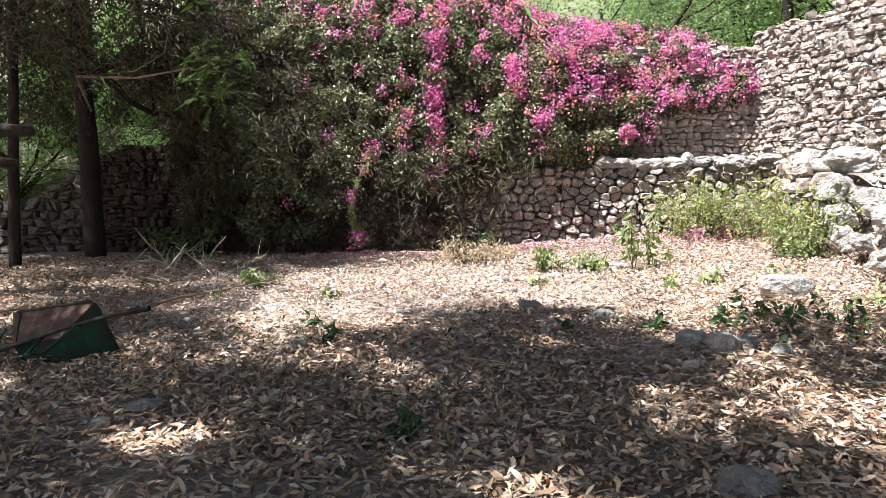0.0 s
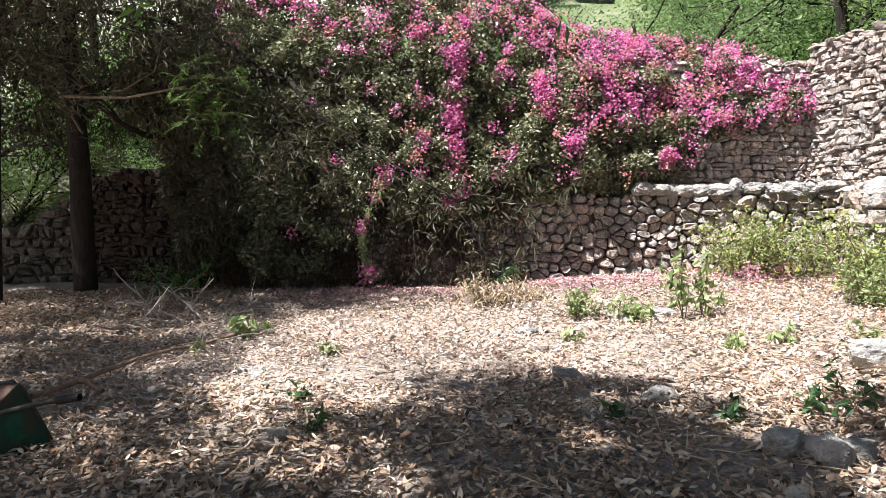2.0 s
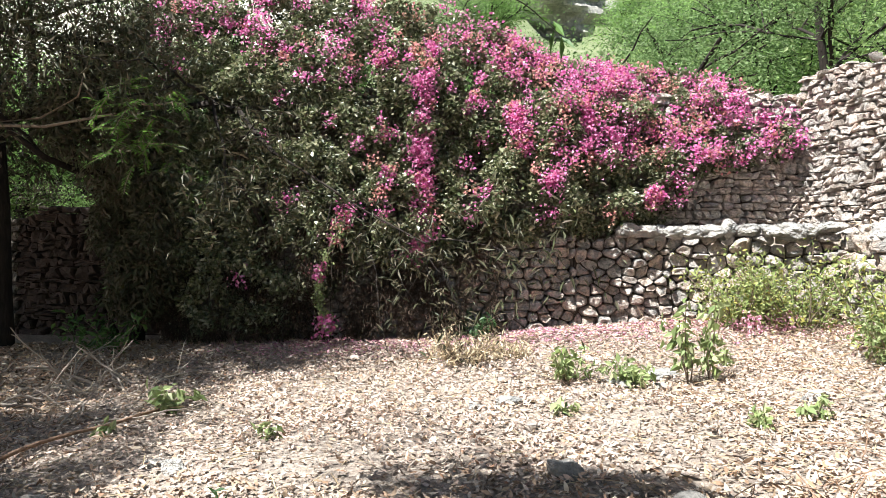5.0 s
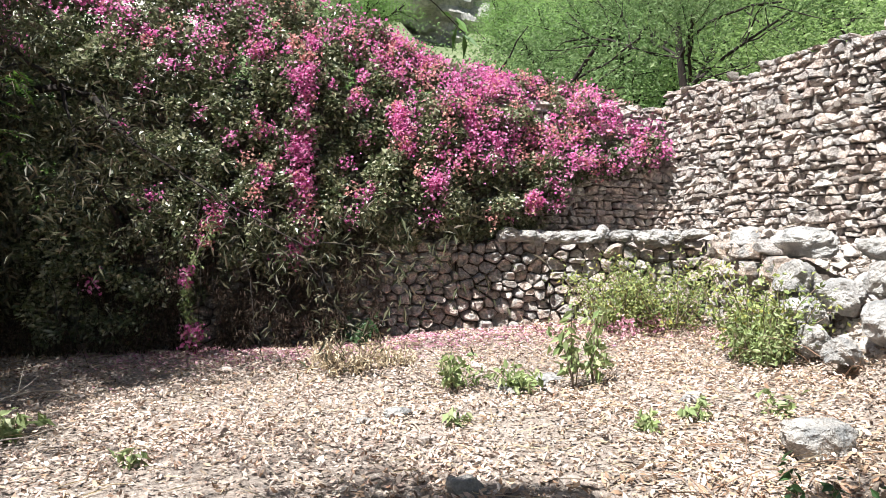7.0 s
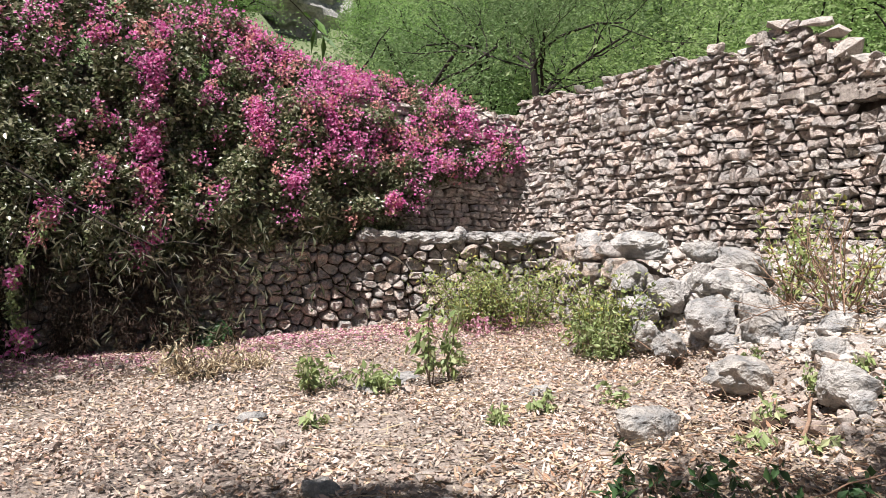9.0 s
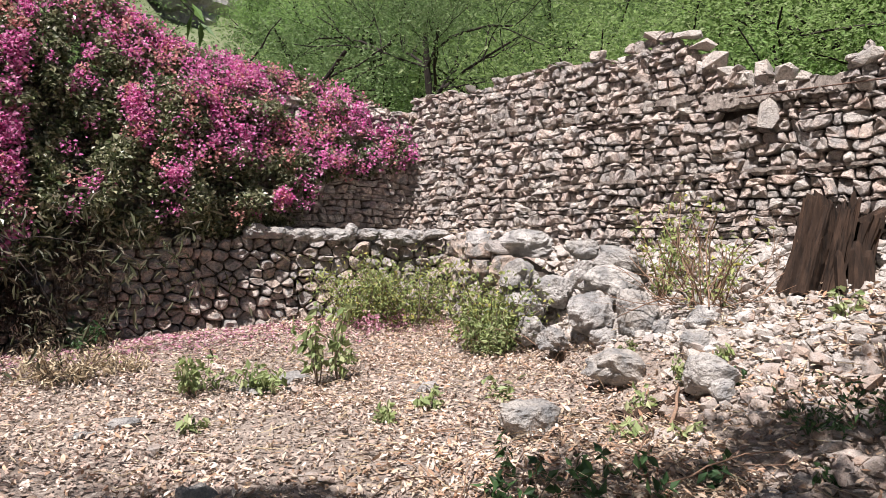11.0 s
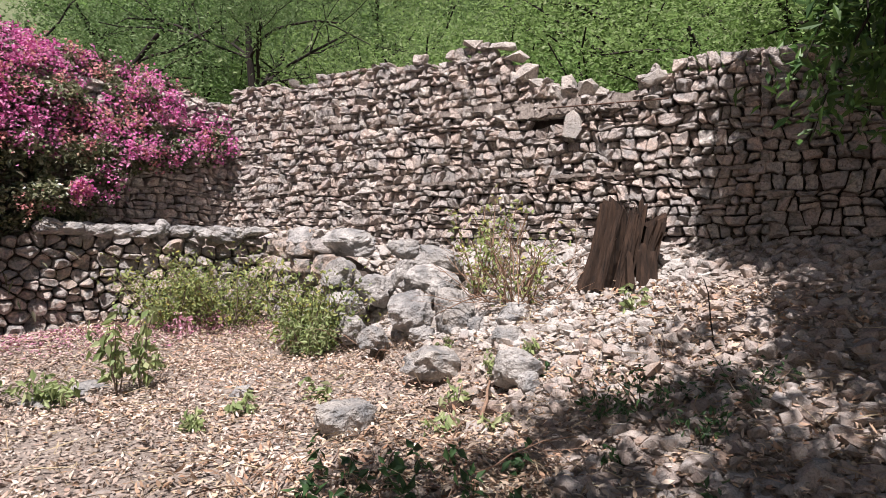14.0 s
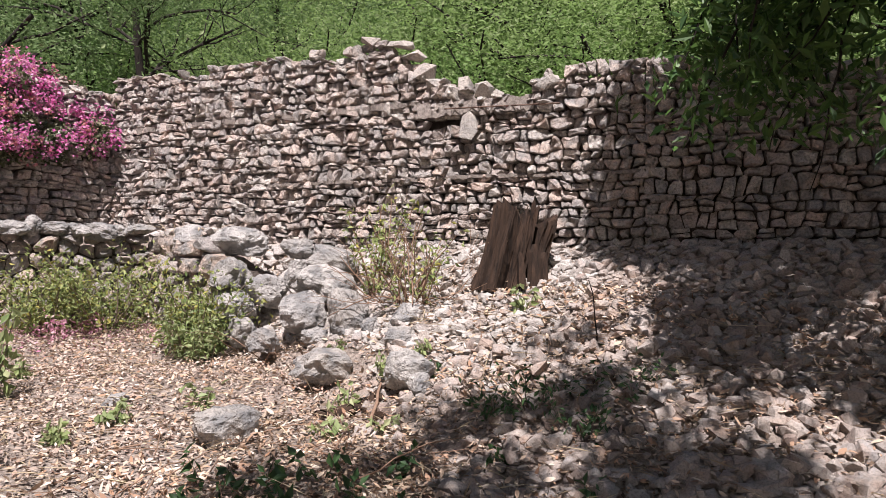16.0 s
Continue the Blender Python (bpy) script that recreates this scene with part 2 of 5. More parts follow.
nt.links.new(ramp(nt, n, [(0.35, (0.018, 0.02, 0.018)), (0.6, (0.045, 0.04, 0.034)), (0.75, (0.11, 0.07, 0.05))]), b.inputs["Base Color"])
M_rubber, nt, b = material("black_rubber", 0.8)
n = noise_tex(nt, tex_coord(nt), 20, 4)
nt.links.new(ramp(nt, n, [(0.3, (0.012, 0.012, 0.012)), (0.7, (0.04, 0.036, 0.032))]), b.inputs["Base Color"])

# ---- mesh helpers ----
rng = np.random.default_rng(7)


def raw_mesh(name, verts, faces, mat, smooth=False):
    """verts (n, 3) and faces (m, k) into a mesh."""
    verts = np.asarray(verts, np.float32)
    faces = np.asarray(faces, np.int32)
    me = bpy.data.meshes.new(name)
    k = faces.shape[1]
    me.vertices.add(len(verts))
    me.vertices.foreach_set("co", verts.ravel())
    me.loops.add(faces.size)
    me.loops.foreach_set("vertex_index", faces.ravel())
    me.polygons.add(len(faces))
    me.polygons.foreach_set("loop_start", np.arange(0, faces.size, k, dtype=np.int32))
    me.update(calc_edges=True)
    me.polygons.foreach_set("use_smooth", np.full(len(faces), smooth))
    me.materials.append(mat)
    return me


def thing(name, label, category, place=(0, 0, 0), group="", kind=""):
    e = new(name)
    e.location = place
    e.empty_display_size = 0.1
    return tagged(e, label, category, group, kind)


def part(name, data, mat, parent, label="", kind=""):
    """Links a bmesh or mesh as one object under a thing."""
    if isinstance(data, bmesh.types.BMesh):
        me = bpy.data.meshes.new(name)
        data.to_mesh(me)
        data.free()
        if mat:
            me.materials.append(mat)
    else:
        me = data
    ob = new(name, me)
    if parent:
        ob.parent = parent
    return tagged(ob, label, kind=kind)


def frames(n, droop=0.0, flat=0.0):
    """n random leaf frames: along, across, normal. droop bends along down, flat turns normals up."""
    a = rng.normal(size=(n, 3))
    a[:, 2] = a[:, 2] * (1 - flat) - droop
    a /= np.linalg.norm(a, axis=1)[:, None]
    u = rng.normal(size=(n, 3))
    u[:, 2] += flat * 4
    c = u - a * (u * a).sum(1)[:, None]
    c /= np.linalg.norm(c, axis=1)[:, None]
    return a, np.cross(c, a), c


def leaf_mesh(name, pos, size, mat, aspect=0.45, fold=0.15, droop=0.0, flat=0.0, spread=0.35, axes=None):
    """Folded leaves of two triangles each, at pos, size long."""
    pos = np.asarray(pos)
    n = len(pos)
    a, b_, c = axes if axes is not None else frames(n, droop, flat)
    s = size * (1 + rng.uniform(-spread, spread, n))[:, None]
    w = s * aspect * 0.5
    v = np.empty((n, 4, 3))
    v[:, 0] = pos
    v[:, 1] = pos + a * s * 0.45 + b_ * w + c * s * fold
    v[:, 2] = pos + a * s
    v[:, 3] = pos + a * s * 0.45 - b_ * w + c * s * fold
    i = np.arange(n)[:, None] * 4
    f = np.concatenate([i + [0, 2, 1], i + [0, 3, 2]], 1).reshape(-1, 3)
    return raw_mesh(name, v.reshape(-1, 3), f, mat)


def tube(points, radii, sides=6):
    """Vertices and quads of a tapered tube along points."""
    pts = [Vector(p) for p in points]
    vs, fs = [], []
    for i, p in enumerate(pts):
        d = (pts[min(i + 1, len(pts) - 1)] - pts[max(i - 1, 0)]).normalized()
        s = d.orthogonal().normalized()
        t_ = d.cross(s)
        for k in range(sides):
            q = 2 * math.pi * k / sides
            vs.append(p + (s * math.cos(q) + t_ * math.sin(q)) * radii[i])
    for i in range(len(pts) - 1):
        for k in range(sides):
            k2 = (k + 1) % sides
            fs.append((i * sides + k, i * sides + k2, (i + 1) * sides + k2, (i + 1) * sides + k))
    return vs, fs


def tubes_mesh(name, list_of_tubes, mat):
    vs, fs = [], []
    for tv, tf in list_of_tubes:
        o = len(vs)
        vs += [tuple(v) for v in tv]
        fs += [tuple(i + o for i in f) for f in tf]
    return raw_mesh(name, vs, fs, mat, True)


def branch(start, direction, length, radius, r, wob=0.25, n=5, sag=0.0, end=0.45):
    """A wandering tapered limb: its points and radii."""
    p, d = Vector(start), Vector(direction).normalized()
    pts, rad = [p.copy()], [radius]
    for i in range(n):
        d = (d + Vector((r.uniform(-wob, wob), r.uniform(-wob, wob), r.uniform(-wob, wob) - sag))).normalized()
        p = p + d * (length / n)
        pts.append(p.copy())
        rad.append(radius * (1 - (1 - end) * (i + 1) / n))
    return pts, rad, d


def cube_sphere(n, power, r, rough, jitter=0.22):
    """A blocky rounded stone of unit size on an n x n cube sphere."""
    verts, index, faces = [], {}, []
    for axis in range(3):
        for side in (-1, 1):
            for i in range(n):
                for j in range(n):
                    q = []
                    for di, dj in ((0, 0), (1, 0), (1, 1), (0, 1)):
                        u, v = (i + di) / n * 2 - 1, (j + dj) / n * 2 - 1
                        p = [0, 0, 0]
                        p[axis], p[(axis + 1) % 3], p[(axis + 2) % 3] = side, u, v
                        key = tuple(round(x, 4) for x in p)
                        if key not in index:
                            index[key] = len(verts)
                            verts.append(key)
                        q.append(index[key])
                    faces.append(q if side > 0 else q[::-1])
    v = np.array(verts, float)
    v /= (np.abs(v) ** power).sum(1)[:, None] ** (1 / power)
    off = Vector((r.uniform(0, 50), r.uniform(0, 50), r.uniform(0, 50)))
    for k in range(len(v)):
        p = Vector(v[k])
        v[k] *= 1 + rough * noise.noise(p * 1.1 + off) + rough * 0.5 * noise.noise(p * 2.7 + off)
        v[k] += [r.uniform(-rough, rough) * jitter for _ in range(3)]
    v *= 0.5 / np.abs(v).max(0)
    return v, np.array(faces)


pyr = random.Random(11)


def angular_stone(r, n):
    """A broken block: the hull of points spread on a boxy ball, of unit size."""
    bm = bmesh.new()
    for _ in range(n):
        p = Vector((r.gauss(0, 1), r.gauss(0, 1), r.gauss(0, 1)))
        p /= (abs(p.x) ** 4 + abs(p.y) ** 4 + abs(p.z) ** 4) ** 0.25
        bm.verts.new(p * r.uniform(0.8, 1.05))
    res = bmesh.ops.convex_hull(bm, input=bm.verts[:])
    bmesh.ops.delete(bm, geom=[q for q in bm.verts if not q.link_faces], context="VERTS")
    bmesh.ops.triangulate(bm, faces=bm.faces[:])
    bmesh.ops.recalc_face_normals(bm, faces=bm.faces)
    bm.verts.index_update()
    v = np.array([q.co[:] for q in bm.verts])
    f = np.array([[q.index for q in fc.verts] for fc in bm.faces])
    bm.free()
    v -= (v.max(0) + v.min(0)) / 2
    return v * 0.5 / np.abs(v).max(0), f


ANGULAR = [angular_stone(pyr, pyr.choice((12, 15, 18))) for _ in range(24)]


def placed(shape, place, rot, size):
    v, f = shape
    m = np.array(Euler(rot).to_matrix())
    return (v * size) @ m.T + np.array(place), f


def joined_mesh(name, pieces, mat):
    vs, fs, o = [], [], 0
    for v, f in pieces:
        vs.append(v)
        fs.append(f + o)
        o += len(v)
    return raw_mesh(name, np.concatenate(vs), np.concatenate(fs), mat)


# ---- the lie of the land ----
def wall_x(y):
    return 5.95 + (13.1 - y) * 0.19


def ledge_y(x):
    """Front of the low terrace wall."""
    return 12.75 - max(0.0, min(x, 3.6) - 2.2) * 0.15 - max(0.0, x - 3.6) * 0.437


def ground_z(x, y):
    yy = min(max(y, -12), 13)
    z = 0.045 * yy + 0.02 * max(min(x, 9), -12) + 0.004 * max(min(x, 7), 0) * max(min(yy, 13), 0)
    w = min(3.5, max(0.9, 3.4 - (y - 5) * 0.5))
    if y < 10.6 and x > 2:
        s = min(1.0, max(0.0, 1 - (wall_x(max(y, 4.9)) - x) / w))
        z += (2.02 - z) * s
    if (x < 5.75 and y > ledge_y(x) + 0.2) or (x >= 5.45 and y > 10.2 and x > 5.55 + (y - 10.2) * 0.12):
        if x > -2.5:
            z = max(z, 2.12)
    z += 0.035 * noise.noise(Vector((x * 0.7, y * 0.7, 0))) + 0.015 * noise.noise(Vector((x * 2.3, y * 2.3, 4)))
    d = math.hypot(max(y - 15.5, 0), max(x - 9.5, 0), max(-x - 14, 0) * 0.8)
    if d > 0:
        dd = min(d, 75)
        z += 0.52 * dd + min(d, 20) * 0.07 * noise.noise(Vector((x * 0.08, y * 0.08, 2))) + 0.02 * max(d - 75, 0)
    return z


def spaced(lo, hi, step, far):
    mid = list(np.arange(lo, hi + step / 2, step))
    a, s, left = lo, step, []
    while a > -far:
        s *= 1.28
        a -= s
        left.append(a)
    a, s, right = hi, step, []
    while a < far:
        s *= 1.28
        a += s
        right.append(a)
    return left[::-1] + mid + right


def build_ground():
    xs, ys = spaced(-9, 9.6, 0.13, 420), spaced(-2, 14.2, 0.13, 420)
    v = [(x, y, ground_z(x, y)) for y in ys for x in xs]
    nx = len(xs)
    f = [(j * nx + i, j * nx + i + 1, (j + 1) * nx + i + 1, (j + 1) * nx + i) for j in range(len(ys) - 1) for i in range(nx - 1)]
    return tagged(new("ground", raw_mesh("ground", v, f, M_ground, True)), "dusty brown soil under dry leaf litter, rising to a green hillside", "ground", kind="structure")


ground = build_ground()


def coursed_cells(run, bottom, top, stone, r):
    """Uneven courses of squarish stones: outlines of (run, height)."""
    lo, hi = min(bottom(run * i / 20) for i in range(21)) - stone, max(top(run * i / 60) for i in range(61)) + stone
    lines, v = [], lo
    while v < hi:
        lines.append(v)
        v += stone * r.uniform(0.75, 1.15)

    def line(k, u):
        return lines[k] + stone * (0.45 * noise.noise(Vector((u * 1.1, k * 3.7, stone))) + 0.42 * noise.noise(Vector((u * 4.3, k * 3.7, 5))))

    out = []
    for k in range(len(lines) - 1):
        u = -stone * r.uniform(0.2, 1.2)
        lean = 0.0
        while u < run:
            w = stone * r.choice((0.9, 1.0, 1.15, 1.3, 1.5, 1.8)) * r.uniform(0.85, 1.15)
            lean2 = r.uniform(-0.42, 0.42) * stone
            a0, a1, b0, b1 = u, u + w, u + w + lean2, u + lean
            c0, c1 = max(0.0, u), min(run, u + w)
            mid = (c0 + c1) / 2
            if c1 - c0 > stone * 0.35 and line(k, mid) > bottom(mid) - stone and line(k + 1, mid) < top(mid) + stone * 0.3:
                poly = [(a0, line(k, a0)), ((a0 + a1) / 2, line(k, (a0 + a1) / 2) + r.uniform(-0.1, 0.06) * stone), (a1, line(k, a1)),
                        (b0, line(k + 1, b0)), ((b0 + b1) / 2, line(k + 1, (b0 + b1) / 2) + r.uniform(-0.06, 0.12) * stone), (b1, line(k + 1, b1))]
                q = r.random()
                if q < 0.2 and w > stone * 1.1:
                    h0, h1 = r.uniform(0.35, 0.65), r.uniform(0.35, 0.65)
                    le = (a0 + (b1 - a0) * h0, poly[0][1] + (poly[5][1] - poly[0][1]) * h0)
                    ri = (a1 + (b0 - a1) * h1, poly[2][1] + (poly[3][1] - poly[2][1]) * h1)
                    polys = [[poly[0], poly[1], poly[2], ri, le], [le, ri, poly[3], poly[4], poly[5]]]
                elif q < 0.75:
                    z_ = r.choice((0, 2, 3, 5))
                    p, n1, n0 = poly[z_], poly[(z_ + 1) % 6], poly[z_ - 1]
                    cut = r.uniform(0.3, 0.6)
                    poly[z_:z_ + 1] = [tuple(p[m] + (n0[m] - p[m]) * cut for m in (0, 1)), tuple(p[m] + (n1[m] - p[m]) * cut for m in (0, 1))]
                    polys = [poly]
                else:
                    polys = [poly]
                out += [[(max(-0.02, min(run + 0.02, p[0])), p[1]) for p in pl] for pl in polys]
            u, lean = u + w, lean2
    return out


def stone_cells(run, bottom, top, stone, r, FLATTEN):
    """Irregular close-set stone outlines that fill a wall face: polygons of (run, height)."""
    lo = min(bottom(run * i / 20) for i in range(21)) - stone
    hi = max(top(run * i / 60) for i in range(61)) + stone * 2
    sites = []
    v = lo
    while v < hi:
        h = stone * r.uniform(0.72, 0.98)
        u = -stone * r.uniform(0.5, 1.5)
        while u < run / FLATTEN + stone:
            w = stone * r.uniform(0.6, 1.45)
            if r.random() > 0.06:
                uu, vv = u + w / 2 + r.uniform(-0.22, 0.22) * w, v + r.uniform(-0.26, 0.26) * h
                if r.random() < 0.16:
                    sites.append((uu, vv - h * 0.27))
                    sites.append((uu + r.uniform(-0.1, 0.1) * w, vv + h * 0.27))
                else:
                    sites.append((uu, vv))
            u += w
        v += h
    pts = np.array(sites)
    out = []
    for i, (u, v) in enumerate(sites):
        s = u * FLATTEN
        if s < -stone * 0.4 or s > run + stone * 0.4 or v < bottom(s) - stone * 0.6 or v > top(s) - stone * 0.35:
            continue
        d2 = ((pts - pts[i]) ** 2).sum(1)
        order = np.argsort(d2)[1:16]
        b_ = stone * 1.6
        poly = [(u - b_, v - b_), (u + b_, v - b_), (u + b_, v + b_), (u - b_, v + b_)]
        for j in order:
            q = pts[j]
            nx, ny = q[0] - u, q[1] - v
            lim = (q[0] ** 2 + q[1] ** 2 - u * u - v * v) / 2
            res = []
            for k in range(len(poly)):
                p, p2 = poly[k], poly[(k + 1) % len(poly)]
                e0, e1 = p[0] * nx + p[1] * ny - lim, p2[0] * nx + p2[1] * ny - lim
                if e0 <= 0:
                    res.append(p)
                if (e0 < 0) != (e1 < 0) and e0 != e1:
                    w = e0 / (e0 - e1)
                    res.append((p[0] + (p2[0] - p[0]) * w, p[1] + (p2[1] - p[1]) * w))
            poly = res
            if len(poly) < 3:
                break
        wide = [max(0, min(run, p[0] * FLATTEN)) for p in poly]
        if len(poly) >= 3 and max(wide) - min(wide) > stone * 0.25:
            out.append([(max(-0.02, min(run + 0.02, p[0] * FLATTEN)), p[1]) for p in poly])
    return out


def stone_block(poly, a, t_, nrm, stone, proud, r, rounded=False):
    """One rough stone from its outline: chipped corners, a bulging tilted face."""
    n = len(poly)
    ring = []
    for k in range(n):
        p, q = poly[k], poly[(k + 1) % n]
        if math.hypot(q[0] - p[0], q[1] - p[1]) < stone * 0.12:
            ring.append(((p[0] + q[0]) / 2, (p[1] + q[1]) / 2))
            continue
        for w in (((0.28, 0.72) if r.random() < 0.25 else (0.14, 0.86) if r.random() < 0.5 else (0.24, 0.78)) if rounded else (0.2, 0.82) if r.random() < 0.6 else (0.12, 0.55, 0.9)):
            ring.append((p[0] + (q[0] - p[0]) * w, p[1] + (q[1] - p[1]) * w))
    ring = np.array(ring)
    c = ring.mean(0)
    d = ring - c
    length = np.linalg.norm(d, axis=1)[:, None] + 1e-6
    gap = stone * (0.035 if rounded else 0.05)
    d *= np.maximum(length - gap * r.uniform(0.5, 2.4), length * 0.5) / length
    d *= 1 + (0.05 if rounded else 0.13) * np.array([noise.noise(Vector((k * 0.9, c[0] * 7, c[1] * 7))) for k in range(len(d))])[:, None]
    m = len(ring)
    tilt = np.array([r.uniform(-0.45, 0.45), r.uniform(-0.55, 0.4) if rounded else r.uniform(-0.62, 0.3)])
    face = r.uniform(0.2, 0.55) * stone + r.uniform(-0.7, 1.1) * proud
    off = Vector((r.uniform(0, 60), r.uniform(0, 60), 0))
    rows = []
    steps = ((1.0, -0.55 * stone, 0.0), (0.985, face * 0.5, 0.17), (0.68 + r.uniform(-0.16, 0.12), face * (1.1 if rounded else 1.0), 0.34))
    if not rounded:
        steps = ((1.0, -0.55 * stone, 0.0), (0.99, face * 0.55, 0.25), (0.76 + r.uniform(-0.14, 0.12), face, 0.5))
    for scale, depth, rough in steps:
        q = d * scale
        out = depth + (q @ tilt if depth > 0 else 0) + np.array([rough * stone * noise.noise(Vector((*(p * 3.5 / stone * 0.4), 0)) + off) for p in q])
        rows.append((c + q * (1 + rough * 0.4 * np.array([[r.uniform(-1, 1)] for _ in q]) * (0.0 if rounded else 0.6) + (rough * 0.4 * r.uniform(-1, 1) if rounded else 0)), out + np.zeros(m)))
    rows.append((np.array([c + [r.uniform(-0.25, 0.25) * stone, r.uniform(-0.2, 0.2) * stone]]), np.array([face * r.uniform(0.8, 1.25)])))
    A, T, N = np.array(a), np.array(t_), np.array(nrm)
    vs = []
    for q, out in rows:
        w = A + q[:, :1] * T + out[:, None] * N
        w[:, 2] = q[:, 1]
        vs.append(w)
    v = np.concatenate(vs)
    fs = []
    for k in range(2):
        for i in range(m):
            i2 = (i + 1) % m
            fs.append((k * m + i, k * m + i2, (k + 1) * m + i2, (k + 1) * m + i))
    fs += [(2 * m + i, 2 * m + (i + 1) % m, 3 * m) for i in range(m)]
    cc = v[m:].mean(0)
    return v, fs, cc, c[0]


# ---- stone walls ----
def stone_wall(name, label, p0, p1, bottom, top, stone, seed, mats, thick=0.5, near=(0, 99), bands=(), limit=300, proud=0.035, rounded=False, holes=()):
    """A dry-stone wall from p0 to p1, face to the right of the way along it; bottom and top are functions of the run."""
    r = random.Random(seed)
    a, e = Vector((*p0, 0)), Vector((*p1, 0))
    run = (e - a).length
    t_ = (e - a) / run
    nrm = Vector((t_.y, -t_.x, 0))
    ang = math.atan2(t_.y, t_.x)
    steps = max(2, int(run / 0.25))
    bm = bmesh.new()
    rows = []
    for i in range(steps + 1):
        s = run * i / steps
        lo, hi = bottom(s) - 0.3, max(top(s) - stone * 1.3, bottom(s) + 0.05)
        f, k = a + t_ * s - nrm * (0.24 if any(h[0] - 0.2 < s < h[1] + 0.2 for h in holes) else 0.09), a + t_ * s - nrm * thick
        rows.append([bm.verts.new((f.x, f.y, lo)), bm.verts.new((f.x, f.y, hi)), bm.verts.new((k.x, k.y, hi)), bm.verts.new((k.x, k.y, lo))])
    for i in range(steps):
        for k in range(4):
            k2 = (k + 1) % 4
            bm.faces.new((rows[i][k], rows[i][k2], rows[i + 1][k2], rows[i + 1][k]))
    bm.faces.new(rows[0][::-1])
    bm.faces.new(rows[-1])
    bmesh.ops.recalc_face_normals(bm, faces=bm.faces)
    me = bpy.data.meshes.new(name)
    bm.to_mesh(me)
    bm.free()
    me.materials.append(M_mortar)
    wall = tagged(new(name, me), label, "stone wall", kind="structure")
    cells = stone_cells(run, bottom, top, stone, r, 1.15) if rounded else coursed_cells(run, bottom, top, stone, r)
    cells = [p for p in cells if not any(h[0] < sum(q[0] for q in p) / len(p) < h[1] and h[2] < sum(q[1] for q in p) / len(p) < h[3] for h in holes)]
    made, rest = 0, []
    for poly in cells:
        v, f, c, u = stone_block(poly, a, t_, nrm, stone, proud, r, rounded)
        if near[0] <= u <= near[1] and made < limit:
            me = bpy.data.meshes.new("stone")
            me.from_pydata(v - c, [], f)
            me.polygons.foreach_set("use_smooth", [False] * len(f))
            me.materials.append(mats[0])
            ob = new("stone", me)
            ob.parent = wall
            ob.location = c
            made += 1
        else:
            rest.append((v, f))
    if rest:
        vs, fs = [], []
        for v, f in rest:
            o = len(vs)
            vs += v.tolist()
            fs += [tuple(q + o for q in g) for g in f]
        me = bpy.data.meshes.new("stones")
        me.from_pydata(vs, [], fs)
        me.polygons.foreach_set("use_smooth", [False] * len(fs))
        me.materials.append(mats[1])
        part("stones", me, None, wall, "", "stuff")
    for bz, bh, s0, s1 in bands:
        n = max(4, int((s1 - s0) / 0.05))
        vs, fs = [], []
        for i in range(n + 1):
            s = s0 + (s1 - s0) * i / n
            o = 0.05 + 0.06 * noise.noise(Vector((s * 2.2, bz, seed))) + 0.06 * noise.noise(Vector((s * 7, bz, seed))) + 0.04 * noise.noise(Vector((s * 19, bz, seed)))
            jz = 0.035 * noise.noise(Vector((s * 1.3, bz + 5, seed))) + 0.025 * noise.noise(Vector((s * 9, bz + 5, seed)))
            f, k = a + t_ * s + nrm * o, a + t_ * s - nrm * 0.2
            q = bh * 0.5 * (1 + 0.7 * noise.noise(Vector((s * 3.1, 9, bz))))
            vs += [(k.x, k.y, bz - q), (f.x, f.y, bz - q + jz), (f.x, f.y, bz + q * 0.6 + jz), (k.x, k.y, bz + q + 0.02)]
        for i in range(n):
            for k in range(4):
                k2 = (k + 1) % 4
                fs.append((i * 4 + k, i * 4 + k2, i * 4 + 4 + k2, i * 4 + 4 + k))
        fs += [(3, 2, 1, 0), (n * 4, n * 4 + 1, n * 4 + 2, n * 4 + 3)]
        part("mortar_course", raw_mesh("mortar_course", vs, fs, M_band), None, wall, "rough grey mortar levelling course")
    return wall


def lerp_table(table):
    def f(s):
        return float(np.interp(s, [q[0] for q in table], [q[1] for q in table]))
    return f


# tall wall with the broken crest
crest = lerp_table([(0, 4.64), (1.5, 4.63), (3.2, 4.66), (4.9, 4.66), (5.25, 4.58), (5.5, 4.25), (5.9, 4.02), (6.4, 3.86), (6.95, 3.74), (7.0, 4.02), (7.5, 4.12), (8.0, 4.13), (8.8, 4.05)])
stone_wall("wall_east", "tall dry-stone wall of pinkish limestone rubble with a broken crest", (5.95, 13.1), (7.509, 4.89), lambda s: 1.9, crest, 0.122, 3,
           (M_stone, M_stone_j), 0.55, (4.2, 9), [(2.86, 0.05, 0.0, 8.3), (3.81, 0.09, 0.2, 5.5)], holes=[(5.68, 5.98, 3.45, 3.6)])
# the shaded continuation
stone_wall("wall_southeast", "dry-stone wall of squarish limestone blocks in tree shade", (7.50, 4.95), (9.3, -1.5), lambda s: 1.7, lerp_table([(0, 4.08), (1.5, 4.0), (6.6, 3.8)]), 0.128, 5,
           (M_stone, M_stone_j), 0.55, (0, 3.6))
# upper wall under the climber
stone_wall("wall_north", "upper dry-stone wall behind a flowering climber", (-3.6, 13.3), (5.95, 13.1), lambda s: 1.95, lambda s: 4.5, 0.13, 8,
           (M_stone, M_stone_j), 0.5, (6.4, 9.6), [(2.86, 0.05, 6.0, 9.55)])
